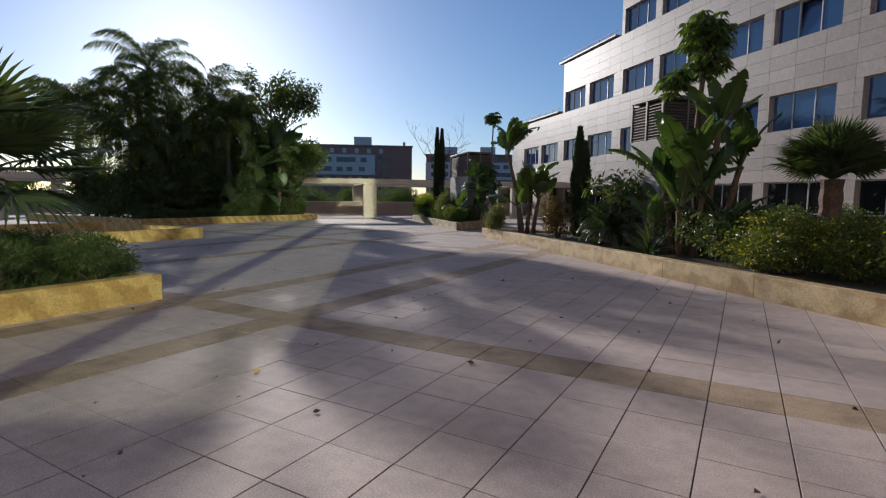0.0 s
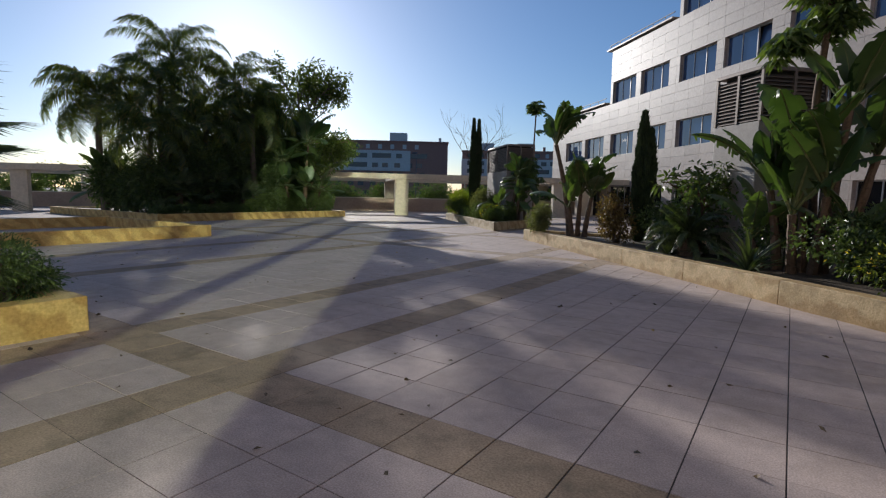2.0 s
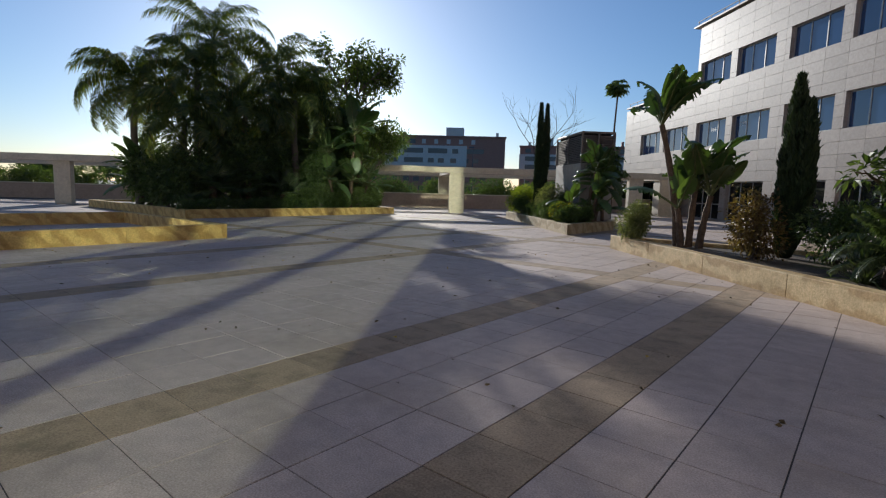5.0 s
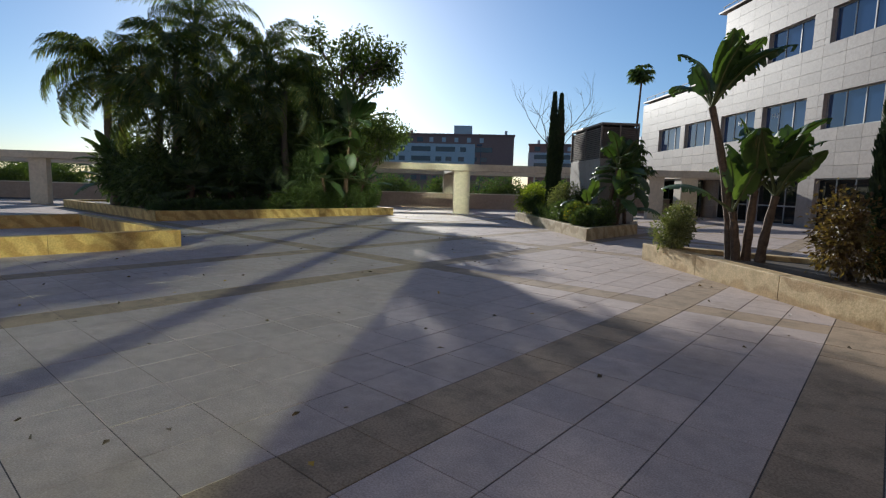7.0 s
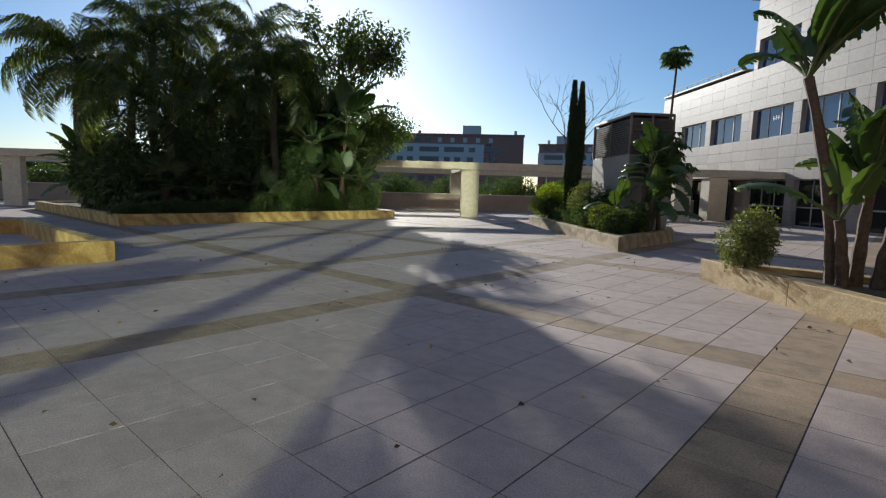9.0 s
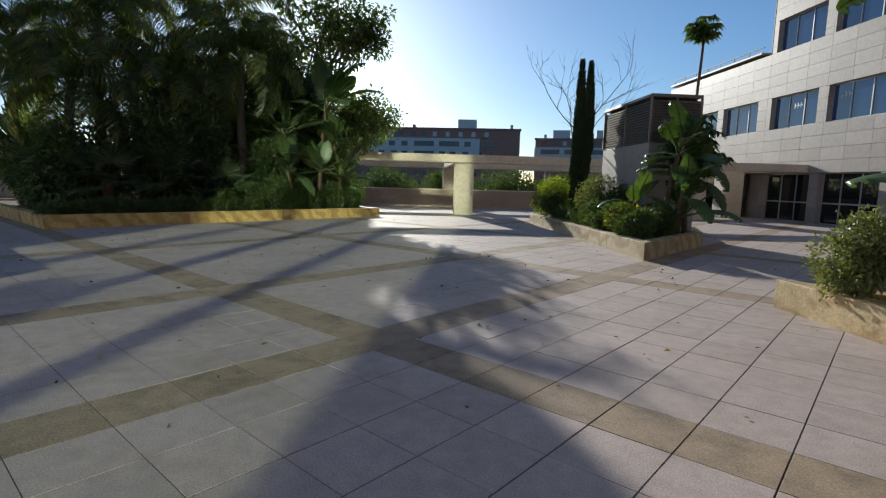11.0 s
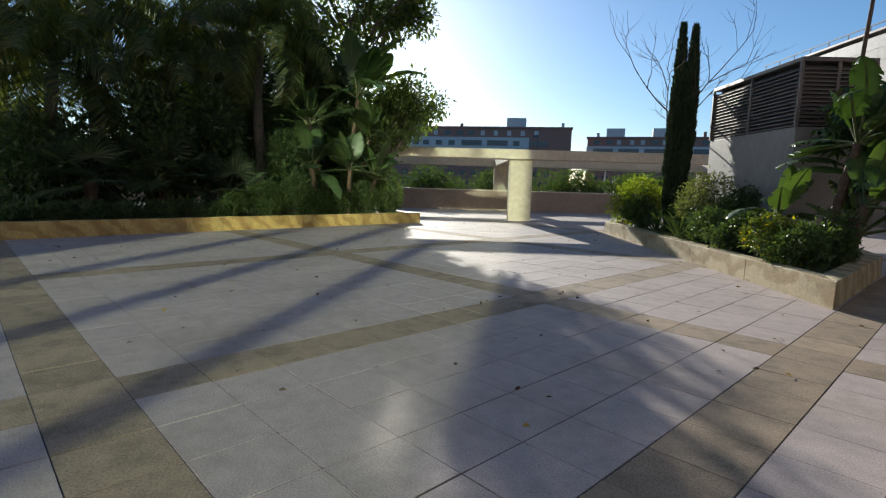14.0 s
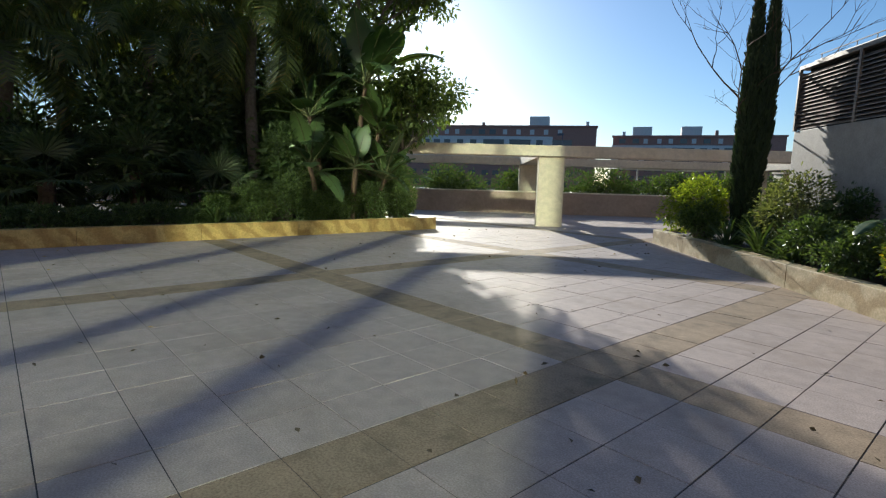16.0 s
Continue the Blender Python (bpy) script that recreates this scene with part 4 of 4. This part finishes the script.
umbrella_tree((-12.35, 26.9, 0), 5.9, [(0, 0, 5.95, 0.42, 60)], 31, "tall thin stemmed tree with a small round leafy head", 0.05)

# ---- the jungle bed ----
feather_palm((-31.0, 14.7, Z), 5.7, 34, 3.0, 41, "queen palm with drooping feathery fronds in the large bed")
feather_palm((-30.6, 18.4, Z), 8.4, 26, 3.6, 42, "tall queen palm with drooping feathery fronds")
feather_palm((-28.9, 21.2, Z), 7.3, 22, 3.3, 43, "queen palm with long hanging fronds")
feather_palm((-26.7, 20.7, Z), 5.5, 26, 2.9, 44, "queen palm with long hanging fronds")
feather_palm((-27.2, 18.2, Z), 4.4, 22, 2.7, 61, "queen palm with long hanging fronds")
feather_palm((-27.4, 15.4, Z), 3.8, 22, 2.5, 62, "queen palm with long hanging fronds")
feather_palm((-28.6, 16.6, Z), 6.3, 20, 2.7, 40, "queen palm with drooping feathery fronds")
tree("tall_tree", (-27.4, 24.6, Z), 5.6, 2.0, 3, 6800, (0.24, 0.12), L_TREE, 45, "tall open crowned tree with light green leaves", 0.16, 0.42, 0.5, (-0.3, 0.5), 7)
tree("tall_tree", (-26.3, 24.75, Z), 2.2, 1.3, 3, 8500, (0.21, 0.105), L_TREE, 52, "leafy tree with hanging outer twigs", 0.1, 0.45, 0.6, (0, 0.9), 7)
paddle_plant((-24.72, 22.67, Z), [(0, 0.05, 0.0, 0.1, 1.5, 15, 1.1, 105, 30), (-0.45, 0.35, -0.1, 0.45, 3.9, 19, 1.5, 72, 100), (-0.3, -0.8, 0, -0.3, 1.5, 10, 1.0, 105, 60), (-0.9, -0.3, 0, -0.5, 2.9, 11, 1.15, 100, 10), (0.0, 0.7, 0.1, 0.4, 1.2, 9, 1.05, 95, 140), (-0.7, 0.9, 0, 0.5, 2.6, 9, 1.1, 90, 60)], 46, "towering bird of paradise clump with pale torn leaves")
paddle_plant((-30.6, 14.75, Z), [(0, 0, 0, 0, 1.9, 9, 1.1, 95, 30), (0.8, 0.3, 0, 0, 1.3, 8, 1.0, 90, 80), (-0.9, 0.2, 0, 0, 1.0, 8, 1.0, 90, 10)], 53, "broad leaved clump under the queen palm")
fan_palm((-25.5, 19.2, Z), 0.7, 13, 0.75, 0.7, 47, "low fan palm at the front of the bed", 0.14, 115)
fan_palm((-25.9, 17.6, Z), 1.2, 14, 0.8, 0.7, 54, "low fan palm at the front of the bed", 0.14, 115)
fan_palm((-25.9, 15.9, Z), 1.0, 14, 0.8, 0.7, 48, "low fan palm at the front of the bed", 0.16, 115)
for k, (x, y, r, h) in enumerate(((-24.75, 19.9, 0.6, 1.0), (-24.75, 20.8, 0.65, 1.25), (-24.8, 23.4, 0.6, 1.1), (-24.75, 21.55, 0.5, 0.95), (-24.95, 22.5, 0.55, 0.9), (-25.8, 23.3, 0.7, 1.6), (-25.6, 22.0, 0.7, 1.5), (-24.85, 24.4, 0.65, 1.3), (-24.6, 18.9, 0.45, 0.7), (-25.6, 24.9, 0.6, 1.3))):
    bush("front_shrub", (x, y, Z), (r, r, h), 4200, (0.1, 0.05), L_MID, "dense green shrub along the bed's kerb", 70 + k, 12, group="shrubs along the large bed")
for k in range(7):
    bush("ground_cover", (-24.75, 14.4 + 0.68 * k, Z), (0.5, 0.55, 0.42 + 0.06 * (k % 3)), 2200, (0.09, 0.035), L_DARK, "low dark ground cover along the bed's kerb", 200 + k, 9, group="ground cover along the large bed")
sword_clump((-24.45, 18.9, 0.3), 60, 0.75, 0.05, 55, "dark strap leaved clump hanging over the kerb", L_DARK)
for k, (x, y, r, h) in enumerate(((-26.4, 24.4, 0.8, 3.2), (-27.6, 23.2, 1.2, 3.2), (-27.6, 20.6, 1.4, 3.8), (-28.3, 18.2, 1.5, 4.6), (-28.0, 16.0, 1.4, 3.2), (-33.3, 20.0, 1.7, 5.8), (-26.3, 17.4, 1.1, 3.6), (-26.6, 15.3, 1.1, 2.8), (-26.2, 21.4, 0.9, 2.6), (-30.6, 19.6, 1.9, 7.0), (-26.3, 19.0, 1.0, 3.8), (-32.0, 22.6, 1.6, 4.8), (-33.8, 24.0, 1.4, 5.4), (-30.2, 23.6, 1.3, 4.2), (-28.3, 20.9, 1.5, 6.3), (-28.5, 22.9, 1.4, 6.4), (-30.0, 24.3, 1.1, 6.6), (-27.3, 24.1, 1.0, 5.2), (-32.2, 24.4, 1.1, 6.6), (-27.8, 23.8, 1.2, 6.3), (-30.2, 15.0, 1.0, 3.0), (-29.0, 14.9, 0.9, 2.5), (-27.8, 14.8, 0.8, 2.1), (-31.6, 15.1, 1.0, 3.2))):
    bush("tall_shrub", (x, y, Z), (r, r, h), (5200 if y > 19.8 else 2200) if h > 5 else 3000, (0.24, 0.1), L_DARK, "tall dark green shrub under the palms", 90 + k, 18, group="tall shrubs under the palms")

# ---- shrub planter and the ring ----
for k, (x, y) in enumerate(((-7.75, 3.75), (-7.75, 2.7), (-8.7, 3.8), (-8.8, 2.6), (-9.8, 3.7), (-7.7, 1.6), (-10.9, 3.6), (-9.6, 2.5), (-11.9, 3.6), (-13.0, 3.5))):
    bush("green_shrub", (x, y, Z), (0.72, 0.7, 0.62), 6000, (0.07, 0.022), L_MID, "low green leafy shrub in the planter", 120 + k, 14, group="shrubs of the shrub planter")
fan_palm((-9.0, 3.0, Z), 1.5, 24, 0.95, 0.85, 49, "young fan palm rising over the shrubs", 0.13, 105)

# ---- hedge beyond the low wall ----
for k in range(16):
    q = PERG @ Vector((-36 + 4.0 * k, BACK + 3.0, 0))
    bush("hedge_shrub", (q.x, q.y, -0.08), (2.4, 2.0, 2.5), 5200, (0.2, 0.1), L_MID, "green leafy hedge shrub beyond the low wall", 150 + k, 16, group="hedge beyond the wall")
for k, (x, y, h) in enumerate(((-75, 8, 3.5), (-70, 20, 3.0), (-80, 30, 4), (-66, 36, 3.2), (-60, 48, 3.0))):
    tree("far_tree", (x, y, -0.08), h * 0.4, h * 0.45, 2, 2600, (0.35, 0.2), L_MID, 170 + k, "leafy tree far beyond the terrace", 0.15, 0.9, 0.7)

# ---- paving ----
PT, X0, Y0 = 0.490, 0.345, 0.32
TAN_X = {math.floor((x - X0) / PT) for x in (-14.25, -11.15, -6.85, -4.6, -19.2)}
TAN_Y = {math.floor((y - Y0) / PT) for y in (4.62, 13.95, 18.8, 23.6, 28.5)}


def tile_shape(x, y, dz):
    g, h, b, a = 0.0045, 0.0034, 0.0056, PT
    lo, hi = (x + g, y + h, x + a - g, y + a - h), (x + b, y + b - 0.002, x + a - b, y + a - b + 0.002)
    v = [(lo[0], lo[1], -0.012), (lo[2], lo[1], -0.012), (lo[2], lo[3], -0.012), (lo[0], lo[3], -0.012)]
    v += [(lo[0], lo[1], dz - 0.0015), (lo[2], lo[1], dz - 0.0015), (lo[2], lo[3], dz - 0.0015), (lo[0], lo[3], dz - 0.0015)]
    v += [(hi[0], hi[1], dz), (hi[2], hi[1], dz), (hi[2], hi[3], dz), (hi[0], hi[3], dz)]
    f = [(8, 9, 10, 11)]
    for i in range(4):
        j = (i + 1) % 4
        f += [(i, j, 4 + j, 4 + i), (4 + i, 4 + j, 8 + j, 8 + i)]
    return v, f


tv, tf = tile_shape(0, 0, 0)
ONE = [mesh_of("tile", tv, tf, m) for m in (M_TILE, M_TAN)]
rng = random.Random(77)
far_v, far_f, far_i = [], [], []
near = 0
for i in range(-95, 30):
    for j in range(-14, 96):
        x, y = X0 + i * PT, Y0 + j * PT
        if x + y > 30.6 or y - x > 66.5 or x > 8 or y - x < -12:
            continue
        tan = (i in TAN_X) or (j in TAN_Y)
        dz = rng.uniform(-0.0015, 0.0015)
        along = (x * -0.62 + y * 0.785)
        off = abs(x * 0.785 + y * 0.62 + 0.4 - 0.03 * along)
        if near < 300 and 1.0 < along < 21 and off < 1.85:
            near += 1
            link_mesh("tile", ONE[tan], floor, m=pose(x, y, dz, rng.uniform(-0.12, 0.12), rng.uniform(-0.12, 0.12)))
        else:
            v, f = tile_shape(x, y, dz)
            b = len(far_v)
            far_v += v
            far_f += [tuple(b + q for q in face) for face in f]
            far_i += [int(tan)] * len(f)
tagged(link_mesh("paving", mesh_of("paving", far_v, far_f, [M_TILE_J, M_TAN_J], far_i), floor), kind="stuff")

# ---- fallen leaves ----
nr = np.random.default_rng(9)
pts = np.stack([nr.uniform(-24, 2, 700), nr.uniform(1, 30, 700), np.full(700, 0.006)], 1)
ways = np.stack([nr.normal(size=700), nr.normal(size=700), np.full(700, 0.12)], 1)
litter = link_mesh("fallen_leaves", leaf_cloud("fallen_leaves", pts, ways, 0.06, 0.035, L_FALLEN, nr, 0.2, 0.0), None)
tagged(litter, "scattered dry brown leaves on the paving", "leaves", kind="stuff")
